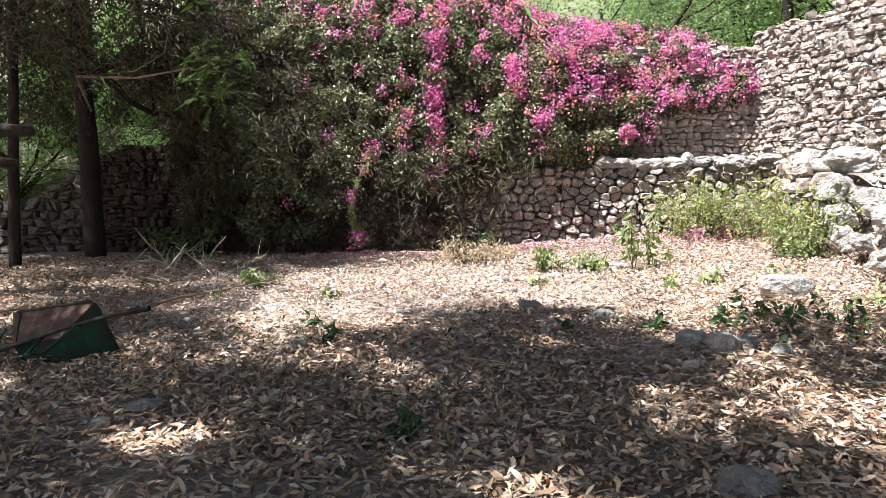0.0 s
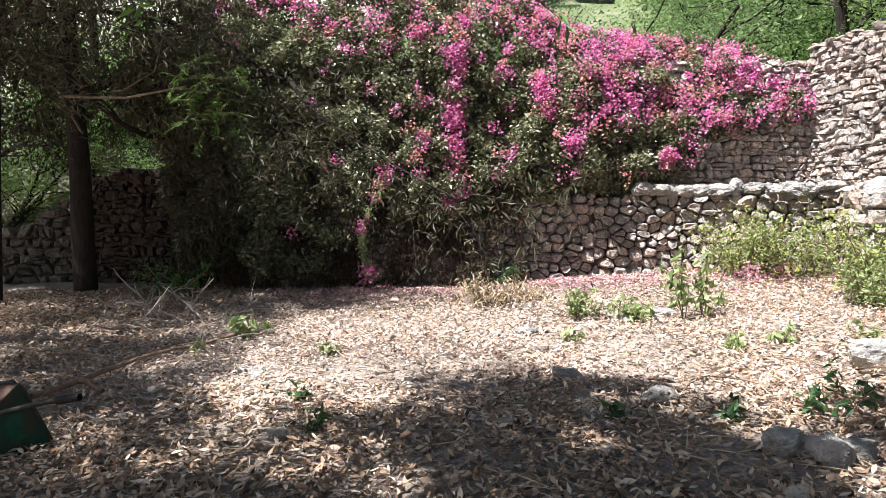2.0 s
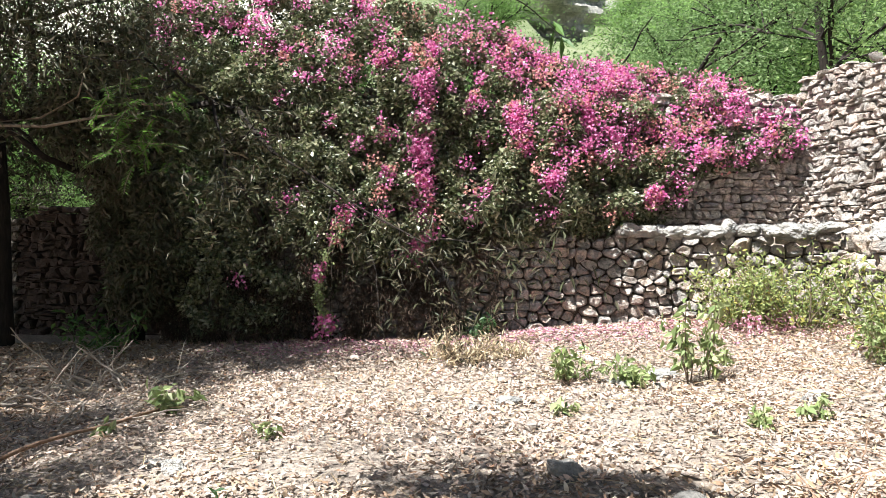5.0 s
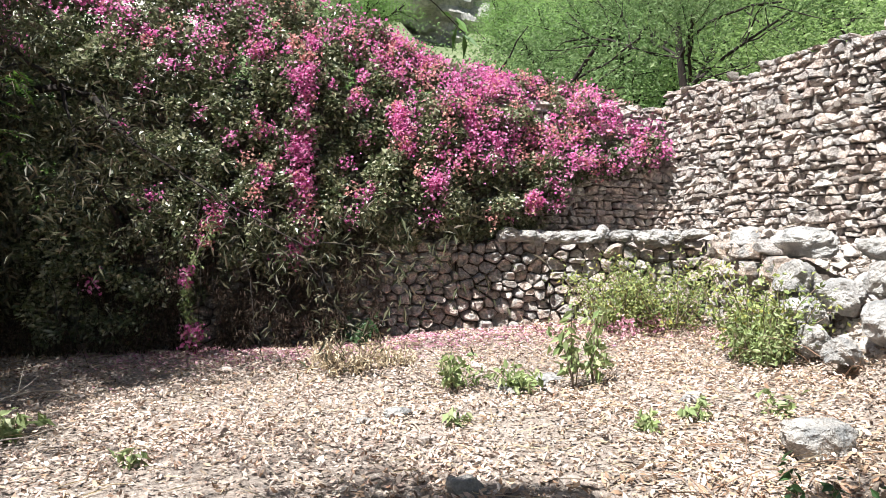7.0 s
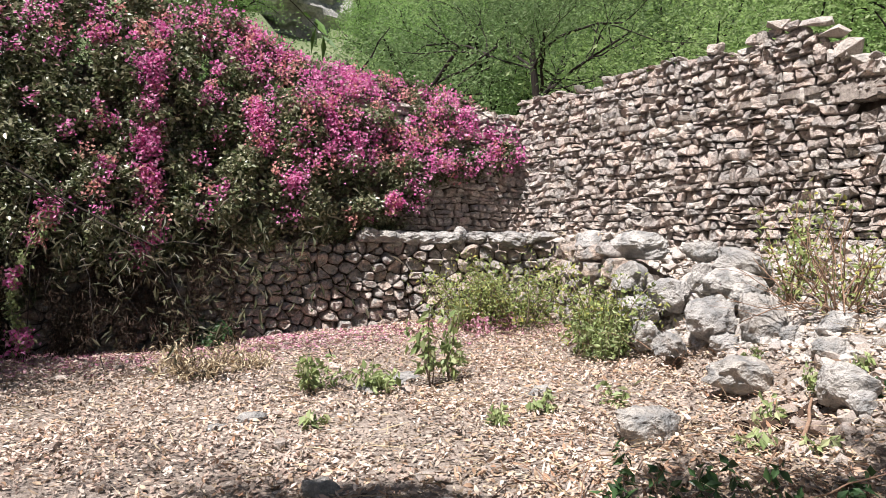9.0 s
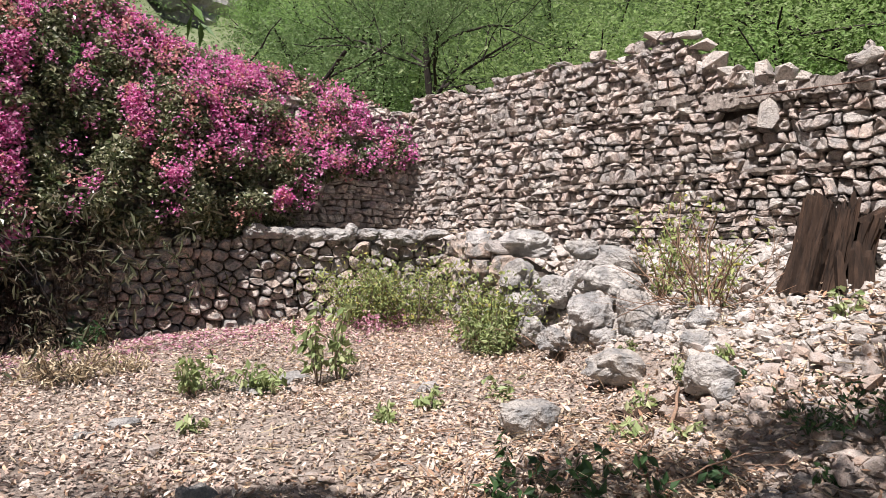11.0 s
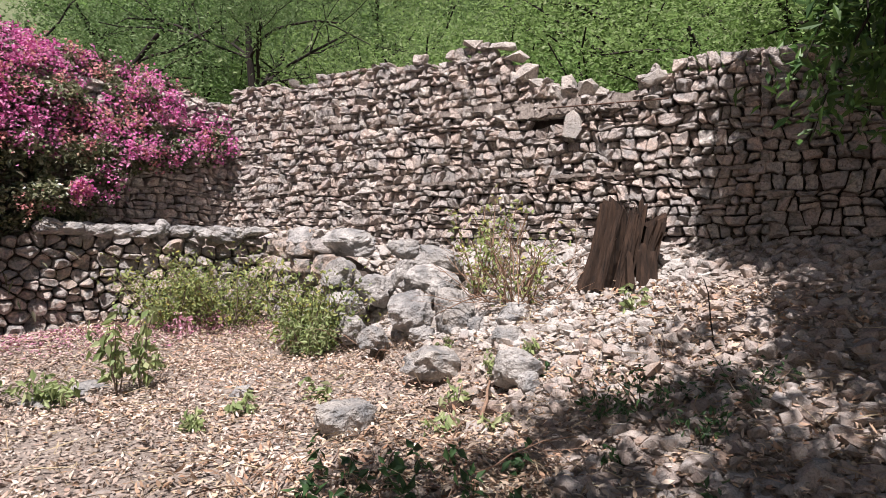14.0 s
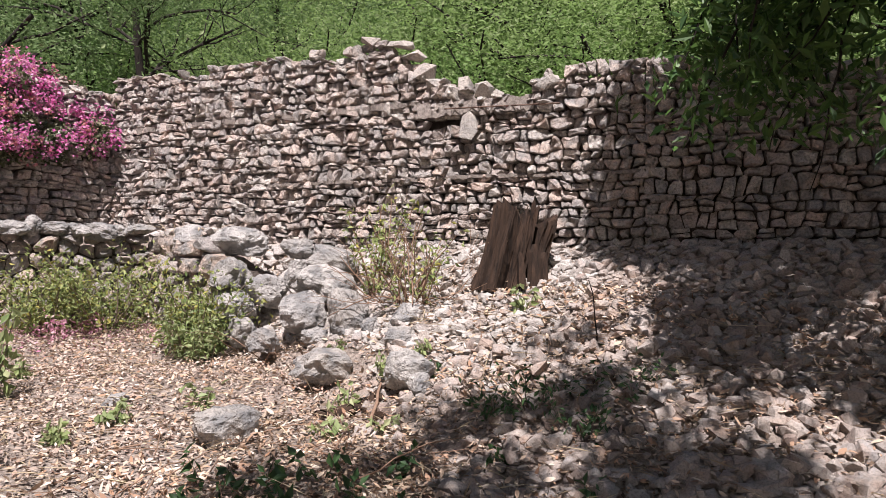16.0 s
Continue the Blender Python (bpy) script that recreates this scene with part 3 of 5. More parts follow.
# low terrace wall, bending in four runs
stone_wall("terrace_wall", "low retaining wall of rounded grey and pink limestone", (-3.6, 12.75), (2.2, 12.75), lambda s: 0.45, lerp_table([(0, 2.05), (4.7, 2.1), (5.8, 2.15)]), 0.185, 13,
           (M_grey, M_grey_j), 0.55, (3.2, 7), proud=0.07, rounded=True)
stone_wall("terrace_wall", "low retaining wall of rounded pinkish limestone", (2.2, 12.75), (3.6, 12.54), lambda s: 0.5, lambda s: 2.18, 0.185, 15,
           (M_grey, M_grey_j), 0.55, (0, 3), proud=0.07, rounded=True)
stone_wall("terrace_wall", "low retaining wall of rounded grey limestone with bleached top stones", (3.6, 12.54), (5.75, 11.6), lambda s: 0.6, lambda s: 2.2, 0.195, 17,
           (M_grey, M_grey_j), 0.55, (0, 3), proud=0.07, rounded=True)
stone_wall("terrace_wall", "tumbling end of the low terrace wall", (5.75, 11.6), (5.35, 9.5), lambda s: 0.7, lerp_table([(0, 2.2), (1.4, 2.2), (2.2, 1.95)]), 0.24, 19,
           (M_grey, M_grey_j), 0.6, (0, 3), proud=0.08, rounded=True)
# walls under the trees, their deep shade put into the stone colours
stone_wall("wall_west", "wall of old brick-like stones under trees, shade darkened into the colour", (-7.2, 14.3), (-3.4, 13.4), lambda s: 0.3, lambda s: 2.62, 0.17, 23,
           (M_brick_shaded, M_brick_shaded), 0.4, (0, 2.6))
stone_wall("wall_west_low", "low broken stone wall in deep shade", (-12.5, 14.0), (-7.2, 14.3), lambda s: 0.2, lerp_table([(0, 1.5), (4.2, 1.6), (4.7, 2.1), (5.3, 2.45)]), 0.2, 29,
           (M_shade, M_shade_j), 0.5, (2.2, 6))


# ---- boulders and rubble ----
def faceted(shape, r):
    """Splits flat breaks off a rounded stone."""
    v, f = shape
    for _ in range(13):
        n_ = np.array([r.gauss(0, 1), r.gauss(0, 1), r.gauss(0, 0.8)])
        n_ /= np.linalg.norm(n_)
        over = np.maximum(v @ n_ - r.uniform(0.36, 0.47), 0)
        v = v - over[:, None] * n_ * 0.93
    return v * 0.5 / np.abs(v).max(0), f


BOULDERS = [faceted(cube_sphere(13, pyr.uniform(2.3, 3.4), pyr, 0.26, 0.03), pyr) for _ in range(10)]


def boulder_mesh(k, seed, mat):
    v, f = BOULDERS[k]
    off = Vector((seed * 3.1, seed * 1.7, 2))
    w = np.array([np.array(p) * (1 + 0.16 * noise.noise(Vector(p) * 3.0 + off) + 0.08 * noise.noise(Vector(p) * 8 + off) + 0.05 * noise.noise(Vector(p) * 17 + off)) for p in v])
    return raw_mesh("boulder", w, f, mat, False)


def boulder(x, y, z, w, d, h, rz, seed, label, tip=0.0, name="boulder"):
    ob = new(name, boulder_mesh(seed % len(BOULDERS), seed, M_dark_rock if "dark" in label else M_pale))
    ob.location, ob.rotation_euler, ob.scale = (x, y, z), (tip, tip * 0.6, rz), (w, d, h)
    return tagged(ob, label, "boulder", "boulders at the wall end")


GREYWHITE = "bleached grey-white limestone boulder with pitted top"
boulder(5.72, 9.65, 2.02, 0.85, 0.6, 0.42, 1.9, 1, "large flat pale boulder capping the low wall")
boulder(5.60, 10.45, 2.08, 0.52, 0.5, 0.34, 1.2, 2, GREYWHITE)
boulder(5.95, 8.75, 1.95, 0.41, 0.41, 0.29, 0.4, 3, GREYWHITE)
boulder(6.02, 8.22, 1.80, 0.68, 0.54, 0.35, -0.5, 4, "grey boulder lying slanted on the pile", 0.25)
boulder(5.78, 8.12, 1.56, 0.72, 0.54, 0.39, -0.6, 5, "cream-grey boulder tilted on the pile", 0.3)
boulder(5.78, 8.55, 1.62, 0.38, 0.36, 0.42, 0.3, 7, GREYWHITE, 0.2)
boulder(5.40, 8.08, 1.20, 0.61, 0.54, 0.52, 0.5, 6, "rounded grey boulder at the foot of the pile")
boulder(5.62, 7.58, 1.20, 0.58, 0.54, 0.59, -0.4, 8, "upright pale boulder with a brown-stained face")
boulder(4.85, 7.16, 0.80, 0.61, 0.50, 0.36, 0.2, 9, "white weathered rock sunk in leaf litter")
boulder(4.80, 6.12, 0.90, 0.47, 0.38, 0.37, -0.7, 10, "white weathered rock on loose rubble")
boulder(5.59, 7.21, 1.10, 0.29, 0.27, 0.25, 0.9, 11, GREYWHITE)
boulder(5.75, 6.86, 1.24, 0.40, 0.32, 0.29, 0.1, 12, GREYWHITE)
boulder(5.39, 6.67, 1.06, 0.36, 0.32, 0.24, 0.6, 13, GREYWHITE)
boulder(4.77, 5.95, 0.78, 0.22, 0.22, 0.22, 0.2, 14, "small pale rock beside a larger one")
boulder(5.10, 8.35, 0.92, 0.41, 0.36, 0.29, 0.2, 15, "grey rock wedged under the pile")
boulder(5.38, 7.86, 0.98, 0.31, 0.31, 0.25, 0.7, 16, "grey rock wedged under the pile")
boulder(3.40, 6.72, 0.55, 0.62, 0.42, 0.33, 0.35, 17, "white weathered rock alone on dry leaves", 0.12)
boulder(0.88, 6.70, 0.36, 0.30, 0.24, 0.20, 0.3, 18, "dark grey rock half sunk in leaves")
boulder(1.45, 6.10, 0.36, 0.30, 0.24, 0.20, 0.9, 19, "dark grey rock half sunk in leaves")
boulder(0.92, 6.20, 0.31, 0.27, 0.2, 0.13, 0.1, 20, "flat dark grey stone among leaves")
boulder(1.27, 2.80, 0.20, 0.27, 0.24, 0.16, 0.2, 21, "smooth dark grey stone beside the path")
boulder(-1.80, 4.02, 0.17, 0.25, 0.2, 0.10, 0.2, 22, "flat dark stone lying in leaf litter")
boulder(2.08, 4.98, 0.36, 0.26, 0.24, 0.20, 0.5, 23, "pale stone in a loose heap")
boulder(2.28, 5.06, 0.34, 0.24, 0.2, 0.15, 1.1, 24, "white stone in a loose heap")
boulder(1.92, 5.2, 0.35, 0.28, 0.22, 0.17, 0.1, 25, "grey stone in a loose heap")
boulder(2.45, 4.85, 0.33, 0.18, 0.15, 0.11, 0.7, 26, "white stone in a loose heap")
boulder(-1.17, 5.5, 0.25, 0.14, 0.12, 0.10, 0.7, 27, "small pale stone on dry leaves")
boulder(-1.78, 7.05, 0.30, 0.18, 0.15, 0.14, 0.2, 28, "small pale stone on dry leaves")
boulder(-1.98, 7.2, 0.28, 0.22, 0.18, 0.10, 1.2, 29, "small white stone on dry leaves")
boulder(0.72, 8.55, 0.44, 0.30, 0.24, 0.16, 0.5, 30, "flat grey-brown stone on the clearing")
boulder(0.42, 8.45, 0.41, 0.20, 0.16, 0.09, 0.1, 31, "flat grey-brown stone on the clearing")
boulder(3.3, 8.1, 0.56, 0.26, 0.2, 0.17, 0.3, 32, "small pale rock on dry leaves")
boulder(2.35, 9.35, 0.55, 0.65, 0.4, 0.12, 0.3, 33, "flat white slab flush with the ground")
boulder(1.95, 9.1, 0.53, 0.4, 0.3, 0.09, 0.9, 34, "flat white slab flush with the ground")

boulder(5.42, 9.35, 1.62, 0.55, 0.5, 0.44, 0.4, 35, "grey boulder at the broken wall end")
boulder(5.36, 9.22, 1.22, 0.6, 0.5, 0.46, 1.1, 36, "grey boulder at the broken wall end")
boulder(5.62, 8.95, 1.42, 0.5, 0.5, 0.42, 0.1, 37, "grey boulder at the broken wall end")
boulder(5.24, 8.92, 0.95, 0.5, 0.45, 0.36, 0.8, 38, "grey boulder at the foot of the wall end")

for i in range(12):
    u = (i + 0.3) / 12
    x = 2.9 + 2.8 * u
    boulder(x, ledge_y(x) - 0.04 + pyr.uniform(-0.08, 0.1), 2.17 + pyr.uniform(-0.03, 0.03), pyr.uniform(0.24, 0.5), pyr.uniform(0.28, 0.42), pyr.uniform(0.16, 0.32), pyr.uniform(-0.6, 0.3), 50 + i, "bleached flat stone on top of the low wall", 0.0, "capstone")

# loose rubble sliding down from the tall wall
r = random.Random(41)
small, gravel, mid = [], [], 0
rubble_meshes = {}
rubble_bank = thing("rubble_bank", "bank of loose pale limestone rubble below the tall wall", "rubble", (5.5, 5, 1))
inv = Matrix.Translation((-5.5, -5, -1))
for i in range(15500):
    y = r.uniform(-1.0, 10.2)
    w = min(3.5, max(0.9, 3.4 - (y - 5) * 0.5)) + 0.35
    x = wall_x(max(y, 4.9)) + (max(4.9 - y, 0) * 0.3) - w * r.random() ** 0.85 * 1.02
    if x < 2.2 or (x < 5.3 and y > 6.7) or (x < 4.7 and y > 5.0 and r.random() < 0.75):
        continue
    size = 0.036 + 0.11 * r.random() ** 1.9
    if y > 4.5 and r.random() < 0.6:
        size *= 0.6
    sz = (size * r.uniform(0.9, 1.6), size * r.uniform(0.8, 1.3), size * r.uniform(0.42, 0.95))
    place = (x, y, ground_z(x, y) + sz[2] * 0.36)
    rot = (r.gauss(0, 0.35), r.gauss(0, 0.35), r.uniform(0, 6.3))
    shape = r.choice(ANGULAR)
    if size > 0.088 and mid < 290 and 2.0 < y < 7.5:
        k = r.randrange(len(ANGULAR))
        if k not in rubble_meshes:
            rubble_meshes[k] = raw_mesh("rubble_stone", *ANGULAR[k], M_loose)
        ob = new("rubble_stone", rubble_meshes[k])
        ob.parent = rubble_bank
        ob.location, ob.rotation_euler, ob.scale = inv @ Vector(place), rot, sz
        mid += 1
    else:
        (gravel if y > 5.2 and x > 5.0 + (r.random() - 0.5) else small).append(placed(shape, inv @ Vector(place), rot, sz))
# gravel on the terrace and stones strewn on the clearing
for i in range(1500):
    x, y = r.uniform(2.5, 6.7), r.uniform(9.6, 12.9)
    if not ((x < 5.75 and y > ledge_y(x) + 0.15) or x > 5.6 + (y - 10.2) * 0.12) or x > wall_x(y) - 0.1:
        continue
    size = 0.05 + 0.16 * r.random() ** 2
    gravel.append(placed(r.choice(ANGULAR), inv @ Vector((x, y, ground_z(x, y) + size * 0.2)), (r.uniform(-0.4, 0.4), r.uniform(-0.4, 0.4), r.uniform(0, 6)), (size * 1.3, size, size * 0.7)))
part("white_gravel", joined_mesh("white_gravel", gravel, M_gravel), None, rubble_bank, "bleached pale gravel", "stuff")
part("small_rubble", joined_mesh("small_rubble", small, M_rubble), None, rubble_bank, "", "stuff")
strewn = []
for i in range(420):
    x, y = r.uniform(-4.5, 5.2), r.uniform(1.6, 12.4)
    if r.random() > 0.25 + 0.75 * (x > 0.5):
        continue
    size = 0.03 + 0.10 * r.random() ** 3
    strewn.append(placed(r.choice(ANGULAR), (x, y, ground_z(x, y) + size * 0.25), (r.uniform(-0.3, 0.3), r.uniform(-0.3, 0.3), r.uniform(0, 6)), (size * 1.4, size, size * 0.6)))
tagged(new("strewn_stones", joined_mesh("strewn_stones", strewn, M_rubble)), "small pale stones scattered over the leaf-covered clearing", "stones", kind="stuff")


# ---- fallen beam at the broken crest ----
def crest_stone(x, y, z, w, d, h, rz, seed, label):
    v, f = ANGULAR[seed % len(ANGULAR)]
    ob = new("crest_stone", raw_mesh("crest_stone", v, f, M_loose_pale))
    ob.location, ob.rotation_euler, ob.scale = (x, y, z), (0.12 * math.sin(seed), 0.12 * math.cos(seed), rz - 1.38), (w, d, h)
    return tagged(ob, label, "stone", "stones on the broken crest")


def crest_ruin():
    a, t_ = Vector((5.95, 13.1, 0)), Vector((1.57, -8.25, 0)).normalized()
    nrm = Vector((t_.y, -t_.x, 0))
    bm = bmesh.new()
    n = 40
    rings = []
    for i in range(n + 1):
        s = 5.5 + 1.52 * i / n
        p = a + t_ * s + nrm * (0.10 + 0.07 * noise.noise(Vector((s * 5, 1, 1))) + 0.05 * noise.noise(Vector((s * 14, 1, 1))))
        j, k = 0.05 * noise.noise(Vector((s * 6, 7, 1))) + 0.03 * noise.noise(Vector((s * 17, 7, 1))), 0.04 * noise.noise(Vector((s * 9, 3, 1)))
        q = a + t_ * s - nrm * 0.4
        mid = p - nrm * 0.02
        rings.append([bm.verts.new((p.x, p.y, 3.62 + j)), bm.verts.new((mid.x + k * 0.5, mid.y, 3.72 + k)), bm.verts.new((p.x - nrm.x * 0.05, p.y, 3.80 + k)), bm.verts.new((q.x, q.y, 3.80 + j)), bm.verts.new((q.x, q.y, 3.64))])
    for i in range(n):
        for k in range(5):
            bm.faces.new((rings[i][k], rings[i][(k + 1) % 5], rings[i + 1][(k + 1) % 5], rings[i + 1][k]))
    bm.faces.new(rings[0][::-1])
    bm.faces.new(rings[-1])
    bmesh.ops.recalc_face_normals(bm, faces=bm.faces)
    lintel = part("lintel", bm, M_band, None)
    tagged(lintel, "cracked grey mortar slab bridging the broken wall crest", "lintel")
    p, q = a + t_ * 5.9 + nrm * 0.13, a + t_ * 7.35 + nrm * 0.1
    tagged(new("iron_rod", tubes_mesh("iron_rod", [tube([(p.x, p.y, 3.70), (q.x, q.y, 3.66)], [0.009, 0.009], 6)], M_rust)), "thin rusty rod lying along the mortar slab", "rod")
    label = "angular pale stone perched on the broken crest"
    for s, o, z, w, d, h, rz, k in ((6.12, -0.02, 3.98, 0.22, 0.2, 0.26, 0.5, 44), (6.34, -0.05, 3.92, 0.24, 0.22, 0.22, 1.4, 45), (5.72, 0.0, 4.02, 0.26, 0.22, 0.2, 0.2, 46), (5.9, 0.02, 3.93, 0.2, 0.2, 0.2, 0.9, 47), (5.56, 0.0, 4.22, 0.32, 0.26, 0.22, 0.3, 48), (6.55, 0.02, 3.84, 0.2, 0.18, 0.12, 2.0, 49), (5.4, 0.0, 4.45, 0.34, 0.26, 0.15, 0.1, 50), (5.2, -0.02, 4.62, 0.34, 0.28, 0.12, 0.0, 51), (4.75, 0.0, 4.7, 0.3, 0.26, 0.12, 0.3, 52), (7.14, -0.04, 3.93, 0.36, 0.3, 0.18, 0.1, 53)):
        p = a + t_ * s + nrm * o
        crest_stone(p.x, p.y, z, w, d, h, rz, k, label)
    p = a + t_ * 6.2 + nrm * 0.06
    crest_stone(p.x, p.y, 3.46, 0.24, 0.22, 0.36, 0.2, 54, "leaning pale stone under the mortar slab")


crest_ruin()


# ---- tree stump on the bank ----
SLABS = [(-1.62, -0.95, 0.76, 0.95), (-0.88, -0.42, 0.74, 1.0), (-0.20, 0.34, 0.68, 0.9), (0.56, 0.9, 0.60, 0.9), (0.98, 1.34, 0.62, 0.9), (1.42, 2.35, 0.64, 1.0), (2.5, 3.5, 0.74, 1.05), (3.6, 4.55, 0.77, 1.05)]


def stump(x, y, z):
    """Split planks of wood round a hollow dark heart, leaning over."""
    st = thing("tree_stump", "dark rotten tree stump with split sides on rubble", "tree stump", (x, y, z))
    n, rows = 260, 20
    vs, fs = [], []
    for j in range(rows):
        h = j / (rows - 1)
        for i in range(n):
            q = -1.62 + 2 * math.pi * i / n
            body, top, flare = 0.0, 0.54, 1.0
            for q0, q1, tall, wide in SLABS:
                e = min(q - q0, q1 - q + 0.10 * h)
                if e > -0.02:
                    body = min(1.0, max(0.0, e + 0.02) / 0.06)
                    top, flare = (tall if body > 0.5 else 0.54), wide
            cx, cy = math.cos(q), math.sin(q)
            fibre = 0.05 * noise.noise(Vector((cx * 9, cy * 9, h * 0.8))) + 0.05 * noise.noise(Vector((cx * 22, cy * 22, h * 1.5))) + 0.03 * noise.noise(Vector((cx * 40, cy * 40, h * 5)))
            warp = 0.10 * noise.noise(Vector((cx * 1.7, cy * 1.7, h * 1.6 + 3)))
            rad = (0.315 + 0.07 * (1 - h) ** 1.6 * flare * (1.15 if cy < 0.15 else 0.35)) * (0.6 + 0.4 * body + fibre * 1.5 + warp * 1.8)
            top += -0.03 + 0.14 * noise.noise(Vector((cx * 5, cy * 5, 8))) + 0.09 * noise.noise(Vector((cx * 16, cy * 16, 8)))
            lean = 0.16 * h
            vs.append((cx * rad * 0.95, cy * rad * 1.12 + lean - 0.02, -0.15 + h * (top + 0.15)))
    for j in range(rows - 1):
        for i in range(n):
            fs.append((j * n + i, j * n + (i + 1) % n, (j + 1) * n + (i + 1) % n, (j + 1) * n + i))
    o = len(vs)
    for i in range(n):
        v = vs[(rows - 1) * n + i]
        vs.append((v[0] * 0.72, (v[1] - 0.14) * 0.72 + 0.14, v[2] - 0.05 + 0.05 * noise.noise(Vector(v) * 14)))
    for i in range(n):
        fs.append(((rows - 1) * n + i, (rows - 1) * n + (i + 1) % n, o + (i + 1) % n, o + i))
    c = len(vs)
    vs.append((0, 0.14, 0.5))
    for i in range(n):
        fs.append((o + i, o + (i + 1) % n, c))
    bm = bmesh.new()
    bv = [bm.verts.new(v) for v in vs]
    for f in fs:
        bm.faces.new([bv[k] for k in f])
    bmesh.ops.recalc_face_normals(bm, faces=bm.faces)
    part("trunk", bm, M_stump, st)
    for q, h, wd, lean in [(0.5, 0.34, 0.11, 0.10), (0.82, 0.26, 0.09, 0.16), (0.18, 0.26, 0.08, -0.05)]:
        bm = bmesh.new()
        px, py = math.cos(q) * 0.40, math.sin(q) * 0.44
        prof = [(-wd / 2, -0.1), (wd / 2, -0.1), (wd * 0.42, h * 0.6), (wd * 0.2, h * 0.93), (-wd * 0.05, h), (-wd * 0.35, h * 0.75)]
        tx, ty = -math.sin(q), math.cos(q)
        fr, bk = [], []
        for u, zz in prof:
            for lst, dd in ((fr, 0.05), (bk, -0.04)):
                o2 = dd - 0.15 * zz
                lst.append(bm.verts.new((px + tx * (u + lean * zz) + math.cos(q) * o2, py + ty * (u + lean * zz) + math.sin(q) * o2, zz)))
        bm.faces.new(fr)
        bm.faces.new(bk[::-1])
        for i in range(len(fr)):
            i2 = (i + 1) % len(fr)
            bm.faces.new((fr[i], bk[i], bk[i2], fr[i2]))
        bmesh.ops.recalc_face_normals(bm, faces=bm.faces)
        part("bark_slab", bm, M_stump, st)
    return st


STUMP = stump(6.56, 6.08, 1.68)
STUMP.scale = (0.95, 0.93, 1.0)
STUMP.rotation_euler = (0, 0, math.atan2(-0.55, -0.84))


# ---- flowering climber ----
vine_top = lerp_table([(-4.6, 6.6), (-3, 6.4), (-0.97, 5.9), (0.56, 5.65), (1.67, 5.2), (2.28, 4.96), (4.02, 4.84), (4.9, 4.68), (5.6, 4.45), (6.0, 4.0)])
vine_low = lerp_table([(-4.6, 1.2), (-3.6, 0.6), (-2.2, 0.7), (-1.6, 1.3), (-0.9, 1.75), (0.2, 1.75), (1.0, 2.1), (2.65, 2.25), (3.85, 2.5), (4.0, 3.1), (4.6, 3.3), (5.5, 3.35), (6.0, 3.7)])


def vine_front(x, z):
    b_ = 12.35 + 0.06 * max(x, 0) + 0.13 * max(x - 2.6, 0) + 0.34 * noise.noise(Vector((x * 0.8, z * 0.55, 3))) + 0.16 * noise.noise(Vector((x * 2.2, z * 1.3, 7)))
    f = (z - vine_low(x)) / max(vine_top(x) - vine_low(x), 0.2)
    return b_ - 0.15 + 0.45 * max(f, 0) + 0.5 * max(f - 0.7, 0) / 0.3 + 0.25 * max(0.12 - f, 0) / 0.12


def vine_points(n, depth):
    out = []
    while len(out) < n:
        x = rng.uniform(-4.6, 6.0)
        lo, hi = vine_low(x), vine_top(x)
        if rng.random() > (hi - lo) / 6.0 + 0.1:
            continue
        z = rng.uniform(lo - 0.1, hi + 0.05)
        lump = noise.noise(Vector((x * 2.6, z * 2.6, 11)))
        if lump < -0.12 and rng.random() < 0.85:
            continue
        y = vine_front(x, z) + abs(rng.normal()) * depth - 0.26 * lump - 0.03
        out.append((x, min(y, 13.5), z + rng.normal() * 0.03))
    return np.array(out)


climber = thing("bougainvillea", "overgrown bougainvillea with magenta bracts hanging over the stone walls", "climber", (0, 12.9, 2.1))
CINV = np.array((0, 12.9, 2.1))
vp = np.concatenate([vine_points(98000, 0.14), vine_points(34000, 0.1) + (0, 0.5, 0)])
part("foliage", leaf_mesh("foliage", vp - CINV, 0.074, M_vine, 0.62, 0.12, 0.35, 0.3, 0.45), None, climber, "small glossy dark green leaves", "stuff")
# bracts: clusters, thick on the sunny crest, in hanging strands and single tufts
spots = []
while len(spots) < 370:
    x = rng.uniform(-4.2, 5.95)
    lo, hi = vine_low(x), vine_top(x)
    f = rng.random()
    z = lo + (hi - lo) * f
    p = 0.08 + 0.12 * f
    if x > 0.9:
        p += 0.9 * max(0, f - 0.30) * min((x - 0.3) / 2.2, 1.1)
    if x > 3.0:
        p += 0.12
    if x < -2.2:
        p *= 0.22 if z < 4.3 else 1.3
    if x < 2.0 and f > 0.72:
        p += 0.2
    if noise.noise(Vector((x * 1.3, z * 1.3, 21))) < -0.05:
        p *= 0.35
    if rng.random() < p:
        spots.append((x, z, rng.uniform(0.05, 0.15), 26))
for x0, z0, x1, z1, k in [(-0.05, 4.45, -0.22, 1.68, 46), (1.25, 4.1, 1.34, 3.35, 24), (-1.15, 2.6, -1.6, 1.7, 8), (0.0, 5.2, -0.05, 4.5, 10), (0.7, 4.6, 0.6, 3.9, 8), (2.2, 4.3, 2.5, 3.6, 12), (3.35, 2.78, 3.3, 2.6, 8), (1.75, 3.0, 1.75, 2.9, 4), (-0.6, 3.1, -0.7, 2.4, 6)]:
    for i in range(k):
        u = rng.random()
        spots.append((x0 + (x1 - x0) * u + rng.normal() * 0.05, z0 + (z1 - z0) * u, rng.uniform(0.05, 0.11), 46))
bp, pale = [], []
